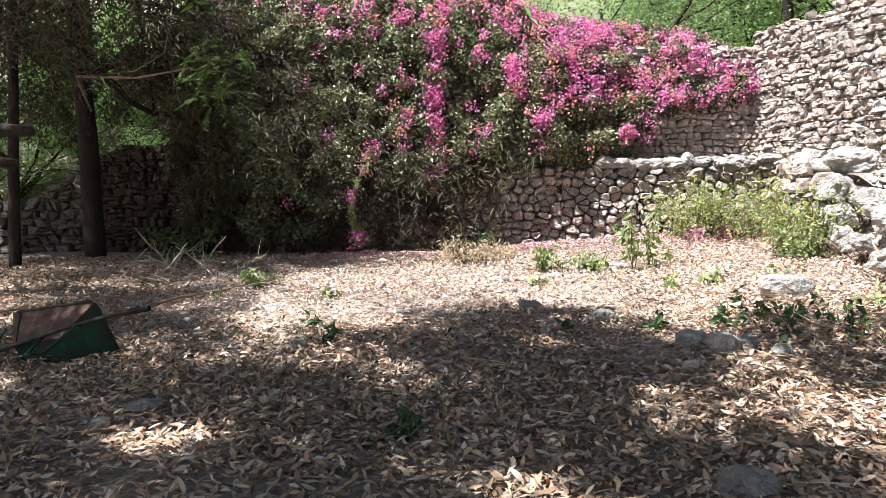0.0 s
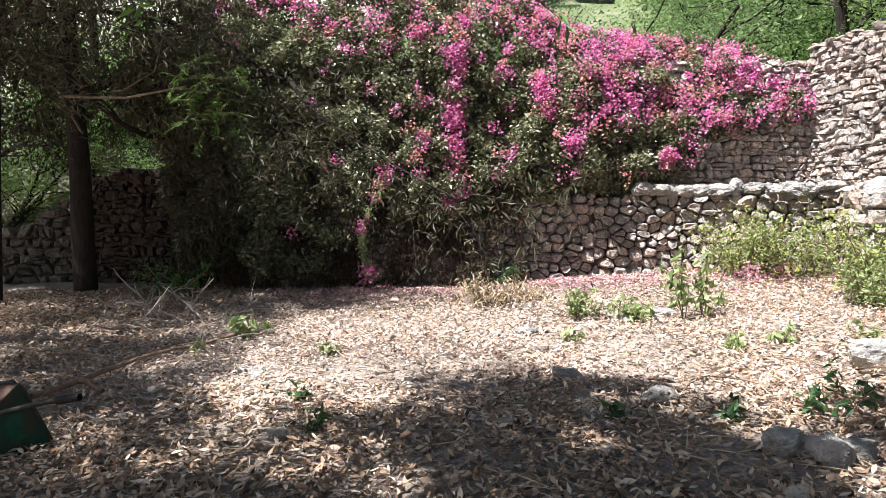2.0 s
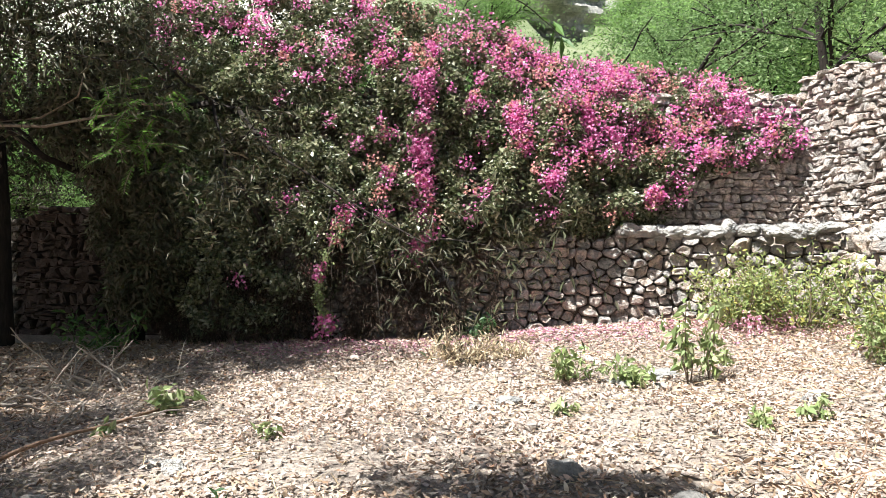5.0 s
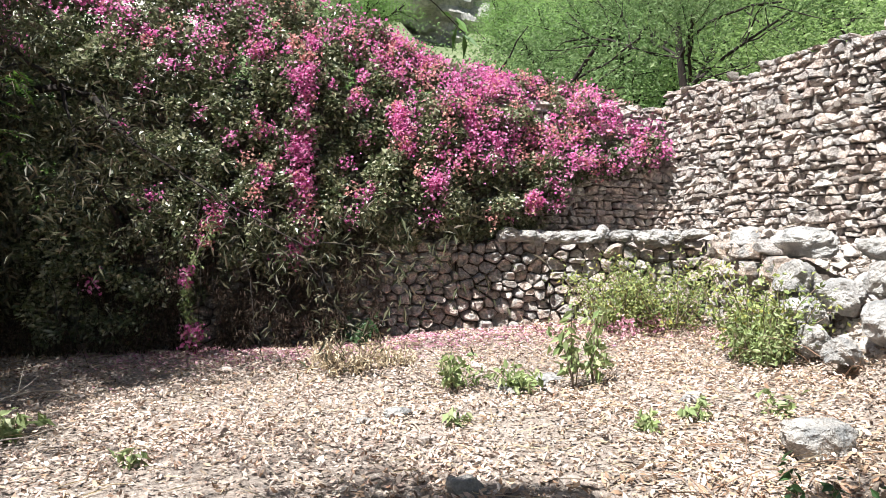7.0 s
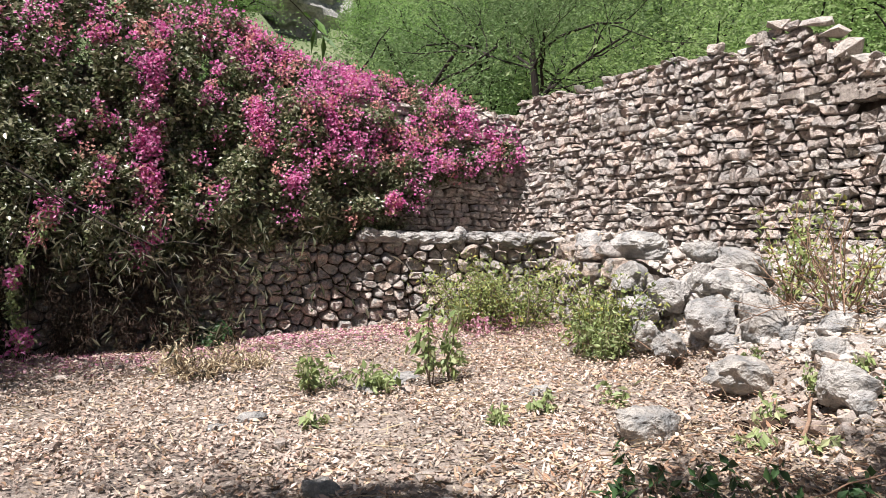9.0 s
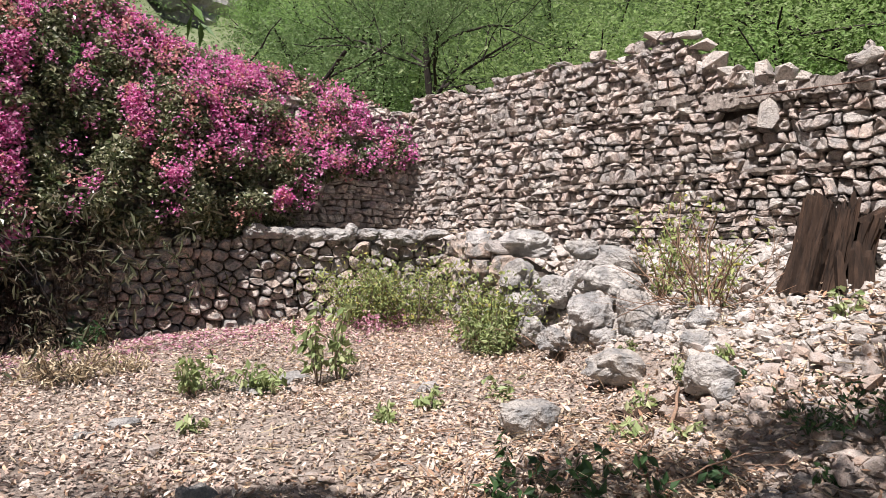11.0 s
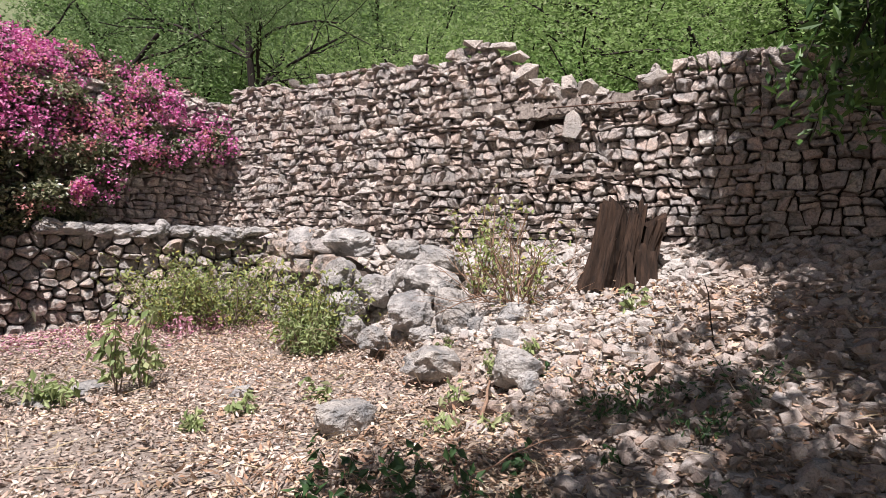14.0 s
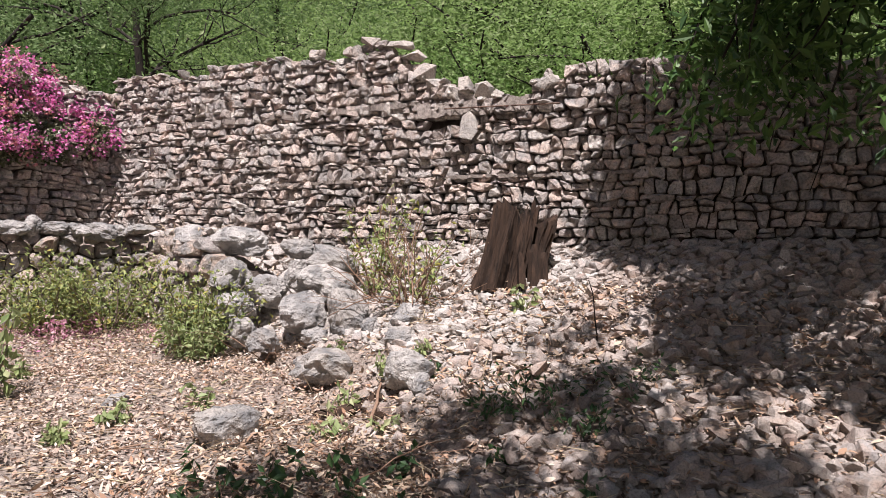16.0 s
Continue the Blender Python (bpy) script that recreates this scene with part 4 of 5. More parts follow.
for x, z, rad, k in spots:
    yf = vine_front(x, z)
    k = int(1.55 * k * (rad / 0.13) ** 1.3) + 10
    q = rng.normal(size=(k, 3)) * rad * (0.75, 0.42, 0.75) + (x, yf - 0.08, z)
    (pale if rng.random() < 0.24 else bp).append(q)
for i in range(10000):
    x = rng.uniform(0.9, 5.9)
    u = rng.random() ** 0.7
    if noise.noise(Vector((x * 1.8, u * 3, 31))) < -0.15:
        continue
    z = vine_top(x) + 0.06 * rng.normal()
    q = np.array([[x, vine_front(x, vine_top(x)) + u * 0.5 - 0.15, z - 0.35 * (1 - u) ** 2]]) + rng.normal(size=(2, 3)) * 0.03
    bp.append(q)
part("blossom", leaf_mesh("blossom", np.concatenate(bp) - CINV, 0.05, M_bract, 0.85, 0.2, 0.1, 0.2, 0.3), None, climber, "magenta papery bracts", "stuff")
part("faded_blossom", leaf_mesh("faded_blossom", np.concatenate(pale) - CINV, 0.05, M_bract_pale, 0.85, 0.2, 0.1, 0.2, 0.3), None, climber, "faded salmon-pink bracts", "stuff")
# woody stems behind the leaves and bare hanging runners
r = random.Random(61)
tubes = []
for i in range(40):
    x = r.uniform(-4.2, 0.6)
    z = r.uniform(1.6, 2.8)
    pts, rad, _ = branch((x, vine_front(x, z) + 0.05, z), (r.uniform(-0.4, 0.4), r.uniform(-0.25, 0.0), -1), r.uniform(1.0, 2.3), r.uniform(0.004, 0.009), r, 0.22, 9)
    tubes.append(tube(pts, rad, 5))
for i in range(12):
    x = r.uniform(-4.0, 0.4)
    pts, rad, _ = branch((x, 12.95, 0.7 if x < 0.5 else 2.2), (r.uniform(-0.5, 0.5), 0.05, 1), r.uniform(1.6, 3.0), r.uniform(0.02, 0.05), r, 0.2, 8)
    tubes.append(tube(pts, rad, 6))
me = tubes_mesh("stems", tubes, M_bark)
me.transform(Matrix.Translation(-Vector(CINV)))
part("woody_growth", me, None, climber, "bare grey-brown woody stems", "stuff")
# dry stalks that fill the shadow below the leaves, shade included in their colour
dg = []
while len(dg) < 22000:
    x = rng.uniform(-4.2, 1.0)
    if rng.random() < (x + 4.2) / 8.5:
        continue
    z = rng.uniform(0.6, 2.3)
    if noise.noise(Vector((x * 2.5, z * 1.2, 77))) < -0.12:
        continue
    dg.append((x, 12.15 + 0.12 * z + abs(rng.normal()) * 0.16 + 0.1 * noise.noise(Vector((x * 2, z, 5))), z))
part("dry_growth", leaf_mesh("dry_growth", np.array(dg) - CINV, 0.10, M_dead_shaded, 0.16, 0.05, 1.2, 0.1), None, climber, "dead brown growth hanging under the leaves, coloured dark for the shade there", "stuff")
# the lone hanging spray with its pink tip
pts = [(-1.15, 12.2, 2.5), (-1.45, 12.05, 1.95), (-1.62, 12.0, 1.5), (-1.6, 11.98, 1.15), (-1.5, 11.98, 0.9), (-1.52, 11.98, 0.72)]
spray_pos = []
for i in range(900):
    u = rng.random() * 4.99
    k = int(u)
    p = np.array(pts[k]) * (1 - u + k) + np.array(pts[k + 1]) * (u - k)
    spray_pos.append(p + rng.normal(size=3) * (0.035 + 0.035 * (k == 0 or k == 4)))
spray_pos = np.array(spray_pos)
spray = tubes_mesh("hanging_runner", [tube(pts, [0.012, 0.010, 0.008, 0.006, 0.005, 0.003], 5)], M_twig)
spray.transform(Matrix.Translation(-Vector(CINV)))
runner = part("hanging_runner", spray, None, climber, "long leafy runner hanging almost to the ground")
part("runner_foliage", leaf_mesh("runner_foliage", spray_pos[:520] - CINV, 0.06, M_sprout, 0.6, 0.12, 0.4), None, runner, "", "stuff")
tip = np.array([p for p in spray_pos if p[2] < 0.95 or 1.45 < p[2] < 1.7])
part("runner_blossom", leaf_mesh("runner_blossom", tip - CINV, 0.06, M_bract, 0.85, 0.2), None, runner, "magenta bracts at the tip", "stuff")


# ---- trees ----
def grow(base, height, radius, lean, seed, levels, spread, crown_from=0.45, wob=0.12):
    """A trunk with limbs: its tubes and the tips and joints that carry leaves."""
    r3 = random.Random(seed)
    tubes_, tips = [], []
    pts, rad, d = branch(base, (lean[0], lean[1], 1), height, radius, r3, wob, 7, 0, 0.5)
    tubes_.append(tube(pts, rad, 10))

    def fork(p, d, length, rad_, level):
        q, rr, dd = branch(p, d, length, rad_, r3, 0.28, 5, 0.02)
        tubes_.append(tube(q, rr, 6 if level > 1 else 5))
        if level == 0:
            tips.extend(q[2:])
            return
        for i in range(3):
            k = r3.choice((2, 3, 4, 5))
            nd = (dd + Vector((r3.uniform(-1, 1), r3.uniform(-1, 1), r3.uniform(-0.5, 0.7))) * spread).normalized()
            fork(q[k], nd, length * r3.uniform(0.55, 0.8), rr[k] * 0.65, level - 1)
        tips.append(q[-1])

    for i in range(6):
        k = r3.randrange(int(7 * crown_from), 8)
        q = 2 * math.pi * (i + r3.random()) / 6
        fork(pts[k], Vector((math.cos(q), math.sin(q), r3.uniform(0.15, 0.9))), height * r3.uniform(0.35, 0.6), rad[k] * 0.55, levels)
    return tubes_, [tuple(p) for p in tips]


def tree(name, label, base, height, radius, lean, seed, levels, spread, mats, leaf, per_tip, puff, crown_from=0.45, aspect=0.35, droop=0.3, flat=0.3, keep=None, wob=0.08):
    tb, tips = grow((0, 0, -0.3), height, radius, lean, seed, levels, spread, crown_from, wob)
    t_ = thing(name, label, "tree", base)
    part("trunk", tubes_mesh("trunk", tb, mats[0]), None, t_)
    tp = np.repeat(np.array(tips), per_tip, 0)
    tp = tp + rng.normal(size=tp.shape) * puff
    if keep:
        tp = tp[[keep(*(p + np.array(base))) for p in tp]]
    part("crown", leaf_mesh("crown", tp, leaf, mats[1], aspect, 0.1, droop, flat), None, t_, "", "stuff")
    return t_


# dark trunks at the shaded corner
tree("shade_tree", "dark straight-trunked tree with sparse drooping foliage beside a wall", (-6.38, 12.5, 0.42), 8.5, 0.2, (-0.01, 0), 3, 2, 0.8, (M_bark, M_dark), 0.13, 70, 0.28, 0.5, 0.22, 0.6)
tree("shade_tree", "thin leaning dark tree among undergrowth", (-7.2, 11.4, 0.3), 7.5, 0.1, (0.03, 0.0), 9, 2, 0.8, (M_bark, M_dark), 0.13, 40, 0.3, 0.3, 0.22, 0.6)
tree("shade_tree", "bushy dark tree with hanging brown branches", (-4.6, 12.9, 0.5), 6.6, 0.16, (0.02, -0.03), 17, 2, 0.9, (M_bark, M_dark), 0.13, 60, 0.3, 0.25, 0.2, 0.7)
tree("shade_tree", "tree beyond the dark wall in thin shade", (-9.8, 18.5, 2.4), 7.5, 0.16, (0.04, 0), 23, 2, 0.9, (M_bark, M_shrub2), 0.14, 70, 0.45, 0.2, 0.4, 0.3)
tree("shade_tree", "tree beyond the dark wall in thin shade", (-6.2, 19.0, 2.6), 7.5, 0.16, (-0.04, 0), 29, 2, 0.9, (M_bark, M_shrub2), 0.14, 70, 0.45, 0.2, 0.4, 0.3)

corner_tree = thing("shade_tree", "dense dark tree with brown hanging foliage above a wall", "tree", (-9.9, 13.2, 0.4))
tb, tips = grow((0, 0, -0.3), 5.0, 0.15, (0.25, -0.05), 27, 2, 0.8, 0.5)
part("trunk", tubes_mesh("trunk", tb, M_bark), None, corner_tree)
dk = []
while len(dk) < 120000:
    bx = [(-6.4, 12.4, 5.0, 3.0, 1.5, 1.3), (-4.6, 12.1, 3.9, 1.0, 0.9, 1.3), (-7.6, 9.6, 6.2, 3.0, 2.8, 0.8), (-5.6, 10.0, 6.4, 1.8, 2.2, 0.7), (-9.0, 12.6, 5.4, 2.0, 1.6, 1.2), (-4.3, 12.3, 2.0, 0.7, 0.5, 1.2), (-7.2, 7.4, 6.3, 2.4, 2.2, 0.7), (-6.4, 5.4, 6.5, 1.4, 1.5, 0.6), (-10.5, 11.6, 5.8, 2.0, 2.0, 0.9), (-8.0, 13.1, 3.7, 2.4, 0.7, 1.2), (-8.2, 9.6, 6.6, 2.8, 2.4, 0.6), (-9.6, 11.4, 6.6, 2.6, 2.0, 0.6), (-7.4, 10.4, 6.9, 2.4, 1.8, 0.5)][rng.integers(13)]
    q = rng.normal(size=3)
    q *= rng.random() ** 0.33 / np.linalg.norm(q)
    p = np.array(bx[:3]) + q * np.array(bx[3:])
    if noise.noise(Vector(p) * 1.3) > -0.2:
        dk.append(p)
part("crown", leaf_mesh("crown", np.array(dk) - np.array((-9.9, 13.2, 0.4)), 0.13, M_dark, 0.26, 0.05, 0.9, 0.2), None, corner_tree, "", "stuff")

side_tree = thing("shade_tree", "dark tree with broken low limbs beside the path", "tree", (-6.5, 8.0, 0.2))
tb, tips = grow((0, 0, -0.3), 5.4, 0.16, (-0.03, 0.0), 63, 2, 0.8, 0.75)
part("trunk", tubes_mesh("trunk", tb, M_bark), None, side_tree)
part("broken_limb", tubes_mesh("broken_limb", [tube([(0, 0, 1.7), (0.7, 0.05, 2.1), (1.3, 0.05, 2.08), (1.70, 0, 2.06), (1.74, 0, 2.06)], [0.10, 0.09, 0.08, 0.065, 0.012], 8)], M_bark), None, side_tree)
part("broken_limb", tubes_mesh("broken_limb", [tube([(0, 0, 1.4), (0.8, -0.02, 1.75), (1.5, 0, 1.68), (1.54, 0, 1.68)], [0.09, 0.08, 0.055, 0.012], 8)], M_bark), None, side_tree)
bare = thing("bare_branch", "pale bare branch curving up from a dark trunk", "branch", (-6.3, 12.3, 3.1))
for pts_ in ([(0, 0, 0), (0.6, -1.6, 0.3), (1.6, -1.8, 0.34), (2.05, -1.8, 0.6), (2.18, -1.8, 1.1)], [(0.6, -1.6, 0.3), (1.6, -1.7, 0.26), (2.5, -1.8, 0.40)]):
    part("limb", tubes_mesh("limb", [tube(pts_, [0.022, 0.018, 0.014, 0.011, 0.007][:len(pts_)], 6)], M_twig), None, bare)

# the shade tree over the path, behind the walker
canopy = thing("canopy_tree", "broad leafy shade tree spreading over the path", "tree", (-3.2, -3.2, -0.2))
tb, tips = grow((0, 0, -0.3), 5.2, 0.26, (0.05, 0.2), 31, 3, 0.85, 0.55)
part("trunk", tubes_mesh("trunk", tb, M_bark), None, canopy)


def crown_cloud(n, boxes, hole):
    out = []
    while len(out) < n:
        bx = boxes[rng.integers(len(boxes))]
        q = rng.normal(size=3)
        q *= rng.random() ** 0.33 / np.linalg.norm(q)
        p = np.array(bx[:3]) + q * np.array(bx[3:])
        if noise.noise(Vector(p) * 1.5) < hole or not clear_view(p):
            continue
        out.append(p)
    return np.array(out)


def clear_view(p):
    """Keeps the crown above what the walker sees."""
    return p[2] > 2.35 + 0.40 * max(p[1] - 0.0, 0) + 0.30 * max(p[0] - 3, 0)


dense = crown_cloud(31000, [(-2.97, 2.79, 6.6, 1.7, 2.5, 0.8), (-2.3, 3.34, 6.9, 1.2, 1.5, 0.6), (-6.41, 3.19, 6.8, 1.7, 1.9, 0.8), (-5.34, 0.583, 6.4, 2.2, 1.8, 0.8), (-4.4, 1.78, 6.2, 1.5, 1.4, 0.7), (-2.64, 0.983, 6.4, 1.6, 1.5, 0.7)], -0.1)
thin = crown_cloud(11000, [(-0.403, 0.977, 6.2, 2.6, 2.8, 1), (0.495, 2.59, 6.8, 1.8, 1.8, 0.7), (-3.97, -1.33, 6, 3.2, 2.4, 1.2), (1.6, -0.323, 6.2, 2.4, 2.4, 1)], 0.1)
shade = crown_cloud(900, [(1.5, 2.99, 6.1, 1.2, 1, 0.5), (1, 2.19, 6.1, 1.2, 0.9, 0.5)], -0.05)
cc = np.concatenate([dense, thin, shade])
part("crown", leaf_mesh("crown", cc - np.array((-3.2, -3.2, -0.2)), 0.16, M_canopy, 0.38, 0.08, 0.35, 0.4), None, canopy, "", "stuff")

second = thing("canopy_tree", "leafy tree with branches drooping in front of a stone wall", "tree", (5.2, -2.6, 0.6))
tb, tips = grow((0, 0, -0.3), 4.6, 0.2, (0.02, 0.22), 37, 3, 0.85, 0.55)
part("trunk", tubes_mesh("trunk", tb, M_bark), None, second)
c2 = crown_cloud(30000, [(6.27, 0.729, 5.8, 1.6, 1.8, 0.8), (5.54, 2.23, 6, 1.7, 1.5, 0.8), (5.9, -0.477, 5.6, 2.2, 2.4, 1.1), (6.6, 2.54, 6.2, 1.2, 1.6, 0.6), (5.97, 3.45, 6.4, 1.3, 1.1, 0.6), (6.2, 3.12, 5.6, 1.2, 1.2, 0.5)], -0.22)
c2 = np.concatenate([c2, crown_cloud(3200, [(2.7, 2.44, 6.2, 1.5, 1.4, 0.6), (3.83, 1.54, 6, 1.4, 1.4, 0.6)], 0.02), crown_cloud(15000, [(6.2, 2.58, 6, 1.4, 1.5, 0.5), (6.95, 1.73, 5.9, 1.2, 1.6, 0.5)], -0.35)])
part("crown", leaf_mesh("crown", c2 - np.array((5.2, -2.6, 0.6)), 0.15, M_canopy, 0.38, 0.08, 0.35, 0.4), None, second, "", "stuff")
# drooping boughs that hang into view
r = random.Random(71)
tubes, hang = [], []
for i in range(38):
    x, y = r.uniform(4.2, 5.4), r.uniform(1.4, 3.6)
    z = r.uniform(3.3, 4.2)
    pts, rad, _ = branch((x, y, z), (r.uniform(0.0, 0.8), r.uniform(0.0, 0.6), -0.35), r.uniform(0.6, 1.2), 0.010, r, 0.25, 6, 0.08, 0.3)
    tubes.append(tube(pts, rad, 5))
    for p in pts[1:]:
        hang += [tuple(p + Vector((r.gauss(0, 0.12), r.gauss(0, 0.12), r.gauss(0, 0.10)))) for _ in range(16)]
hang = np.array([h for h in hang if h[2] > 2.62 + 0.1 * noise.noise(Vector(h) * 2)])
me = tubes_mesh("bough", tubes, M_bark)
me.transform(Matrix.Translation((-5.2, 2.6, -0.6)))
part("bough", me, None, second)
part("bough_leaves", leaf_mesh("bough_leaves", hang - np.array((5.2, -2.6, 0.6)), 0.12, M_canopy, 0.36, 0.08, 0.7, 0.2), None, second, "", "stuff")

# ---- hillside ----
def shrub(seed, mat, rad, leaves, label):
    s = thing("hill_shrub", label, "shrub", (0, 0, 0), "shrubs on the hillside")
    r4 = random.Random(seed)
    tb, tips = [], []
    for i in range(9):
        q = 2 * math.pi * i / 9 + r4.random()
        pts, rd, d = branch((0, 0, -0.2), (math.cos(q) * 0.6, math.sin(q) * 0.6, 1), rad * r4.uniform(1.0, 1.7), 0.05, r4, 0.25, 6)
        tb.append(tube(pts, rd, 5))
        tips += [tuple(p) for p in pts[2:]]
        for k in (2, 3, 4, 5):
            p2, rd2, _ = branch(pts[k], d + Vector((r4.uniform(-1, 1), r4.uniform(-1, 1), r4.uniform(-0.4, 0.6))), rad * 0.6, 0.02, r4, 0.3, 4)
            tb.append(tube(p2, rd2, 4))
            tips += [tuple(p) for p in p2[1:]]
    part("stem", tubes_mesh("stem", tb, M_bark), None, s, "", "stuff")
    tp = np.array(tips)[rng.integers(len(tips), size=leaves)] + rng.normal(size=(leaves, 3)) * rad * 0.15
    tp[:, 2] = np.maximum(tp[:, 2], 0.05)
    part("crown", leaf_mesh("crown", tp, 0.058, mat, 0.5, 0.1, 0.1, 0.5), None, s, "", "stuff")
    return s


KINDS = [shrub(1, M_shrub, 1.5, 19800, "light green feathery shrub on the hillside"), shrub(2, M_shrub3, 1.7, 21000, "bright green leafy shrub on the hillside"), shrub(3, M_shrub2, 1.5, 16200, "dull green thin shrub on the hillside"), shrub(4, M_shrub, 1.2, 15600, "light green feathery shrub on the hillside")]
r = random.Random(83)
count = 0
spotlist = [(10.2, 8.0), (10.4, 5.5), (10.0, 10.5), (10.6, 13.0), (11.2, 3.0), (10.4, 17.8), (7.0, 18.6), (4.6, 17.6), (11.6, 0.5), (2.6, 18.4), (6.0, 21.0), (9.0, 21.0)]
for i in range(170):
    if i < len(spotlist):
        x, y = spotlist[i]
    else:
        d = 2.0 + 30 * r.random() ** 1.3
        q = radians(r.uniform(-14, 80))
        x, y = 8.2 + d * math.sin(q), 13.4 + d * math.cos(q)
        if r.random() < 0.45:
            x, y = 9.8 + d, r.uniform(-3, 22)
        if r.random() < 0.22:
            x, y = r.uniform(-26, 2), 17 + d * 0.7
        if (x < 9.4 and y < 17.2) or math.hypot(x - 8.1, y - 15.7) < 2.6:
            continue
    s = r.uniform(0.9, 1.8)
    if i > 110:
        q, d = radians(r.uniform(8, 80)), r.uniform(20, 52)
        x, y, s = d * math.sin(q), 2 + d * math.cos(q), r.uniform(1.5, 2.4)
    if y > 19 and 5 < math.degrees(math.atan2(x, y - 2.5)) < 17:
        continue
    kind = r.choice((0, 1, 1, 2, 3, 3))
    m = pose(x, y, ground_z(x, y), 0, 0, r.uniform(0, 360))
    if count < 4:
        ob = KINDS[count]
        ob.matrix_basis = m
    else:
        ob = copy_thing(KINDS[kind], m)
    ob.scale = (s, s, s * r.uniform(0.8, 1.1))
    count += 1
for x, y, s in [(11.0, 12.0, 1.7), (11.2, 9.4, 1.6), (11.0, 14.4, 1.8), (12.0, 16.0, 1.9), (11.6, 6.8, 1.6), (13.4, 11.0, 2.0), (13.8, 8.0, 2.0), (13.6, 18.0, 2.2)]:
    ob = copy_thing(KINDS[1], pose(x, y, ground_z(x, y), 0, 0, x * 91))
    ob.scale = (s, s, s)
for x, y, s in [(-11.2, 17.4, 1.2), (-6.4, 16.4, 0.9), (-8.6, 19.5, 1.4), (-5.0, 18.0, 1.4)]:
    ob = copy_thing(KINDS[0], pose(x, y, ground_z(x, y), 0, 0, x * 77))
    ob.scale = (s, s, s)
# gnarled tree above the wall corner
tree("hill_tree", "gnarled dark-limbed tree with a thin feathery crown on the hillside", (8.35, 15.75, 2.2), 5.0, 0.13, (0.02, 0.0), 47, 3, 1.0, (M_bark, M_shrub2), 0.10, 22, 0.3, 0.84, 0.3, 0.2, wob=0.13)
tree("hill_tree", "slim dark tree on the hillside", (15.5, 12.5, 5.5), 5.0, 0.15, (0.05, 0.0), 53, 2, 0.9, (M_bark, M_shrub2), 0.14, 26, 0.5, 0.4, 0.35, 0.2)
tree("hill_tree", "slim dark tree on the hillside", (15.0, 7.5, 5.3), 5.0, 0.13, (0.0, 0.05), 59, 2, 0.9, (M_bark, M_shrub2), 0.14, 26, 0.5, 0.4, 0.35, 0.2)
# grey cliff outcrop far up the slope
bm = bmesh.new()
bmesh.ops.create_icosphere(bm, subdivisions=5, radius=1)
for v in bm.verts:
    p = v.co.copy()
    v.co *= 1 + 0.35 * noise.noise(p * 1.6) + 0.18 * noise.noise(p * 5) + 0.08 * noise.noise(p * 13)
    v.co.x *= 7
    v.co.y *= 6
    v.co.z *= 5
cliff = part("cliff", bm, M_pale, None)
cliff.location = (8.5, 48, 18.5)
tagged(cliff, "grey rocky outcrop high on the hillside", "cliff")

# ---- leaf litter ----
def litter(n, x0, x1, y0, y1, size, dens):
    x = rng.uniform(x0, x1, n)
    y = rng.uniform(y0, y1, n)
    ok = [dens(a, c) > rng.random() for a, c in zip(x, y)]
    x, y = x[ok], y[ok]
    z = np.array([ground_z(a, c) for a, c in zip(x, y)]) + rng.uniform(0.0, 0.045, len(x)) * np.where(x > 3.2, 1.9, 1.0)
    return np.stack([x, y, z], 1)


def litter_density(x, y):
    d = 0.62 + 0.38 * min(max((6.8 - y) / 2.5, 0), 1)
    if x > 4.0 + max(y - 5, 0) * 0.5:
        d *= 0.5
    if y > ledge_y(x) - 0.1:
        return 0
    return d * (0.55 + 0.7 * noise.noise(Vector((x * 0.9, y * 0.9, 50))) + 0.3)


lp = litter(410000, -11.0, 6.5, -1.5, 13.2, 0.1, litter_density)
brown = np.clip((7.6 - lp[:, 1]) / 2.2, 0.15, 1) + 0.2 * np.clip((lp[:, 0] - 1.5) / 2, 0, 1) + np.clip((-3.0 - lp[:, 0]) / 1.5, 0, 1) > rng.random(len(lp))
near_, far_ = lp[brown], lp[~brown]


def curled(name, pos, size, aspect, mat):
    """Curled dry leaves of four triangles, lying about flat."""
    n = len(pos)
    a, b_, c = frames(n, 0.0, 0.62)
    s = size * rng.uniform(0.55, 1.35, n)[:, None]
    w = s * aspect * rng.uniform(0.35, 0.6, n)[:, None]
    cu = s * rng.uniform(-0.05, 0.30, n)[:, None]
    fo = s * rng.uniform(0.0, 0.22, n)[:, None]
    v = np.empty((n, 6, 3))
    v[:, 0] = pos - a * s * 0.5 + c * cu * 0.6
    v[:, 1] = pos + a * s * 0.5 + c * cu
    v[:, 2] = pos - a * s * 0.12 + b_ * w + c * fo
    v[:, 3] = pos - a * s * 0.12 - b_ * w + c * fo
    v[:, 4] = pos + a * s * 0.2 + b_ * w * 0.8 + c * fo
    v[:, 5] = pos + a * s * 0.2 - b_ * w * 0.8 + c * fo
    i = np.arange(n)[:, None] * 6
    f = np.concatenate([i + [0, 3, 2], i + [2, 3, 5], i + [2, 5, 4], i + [4, 5, 1]], 1).reshape(-1, 3)
    return raw_mesh(name, v.reshape(-1, 3), f, mat)


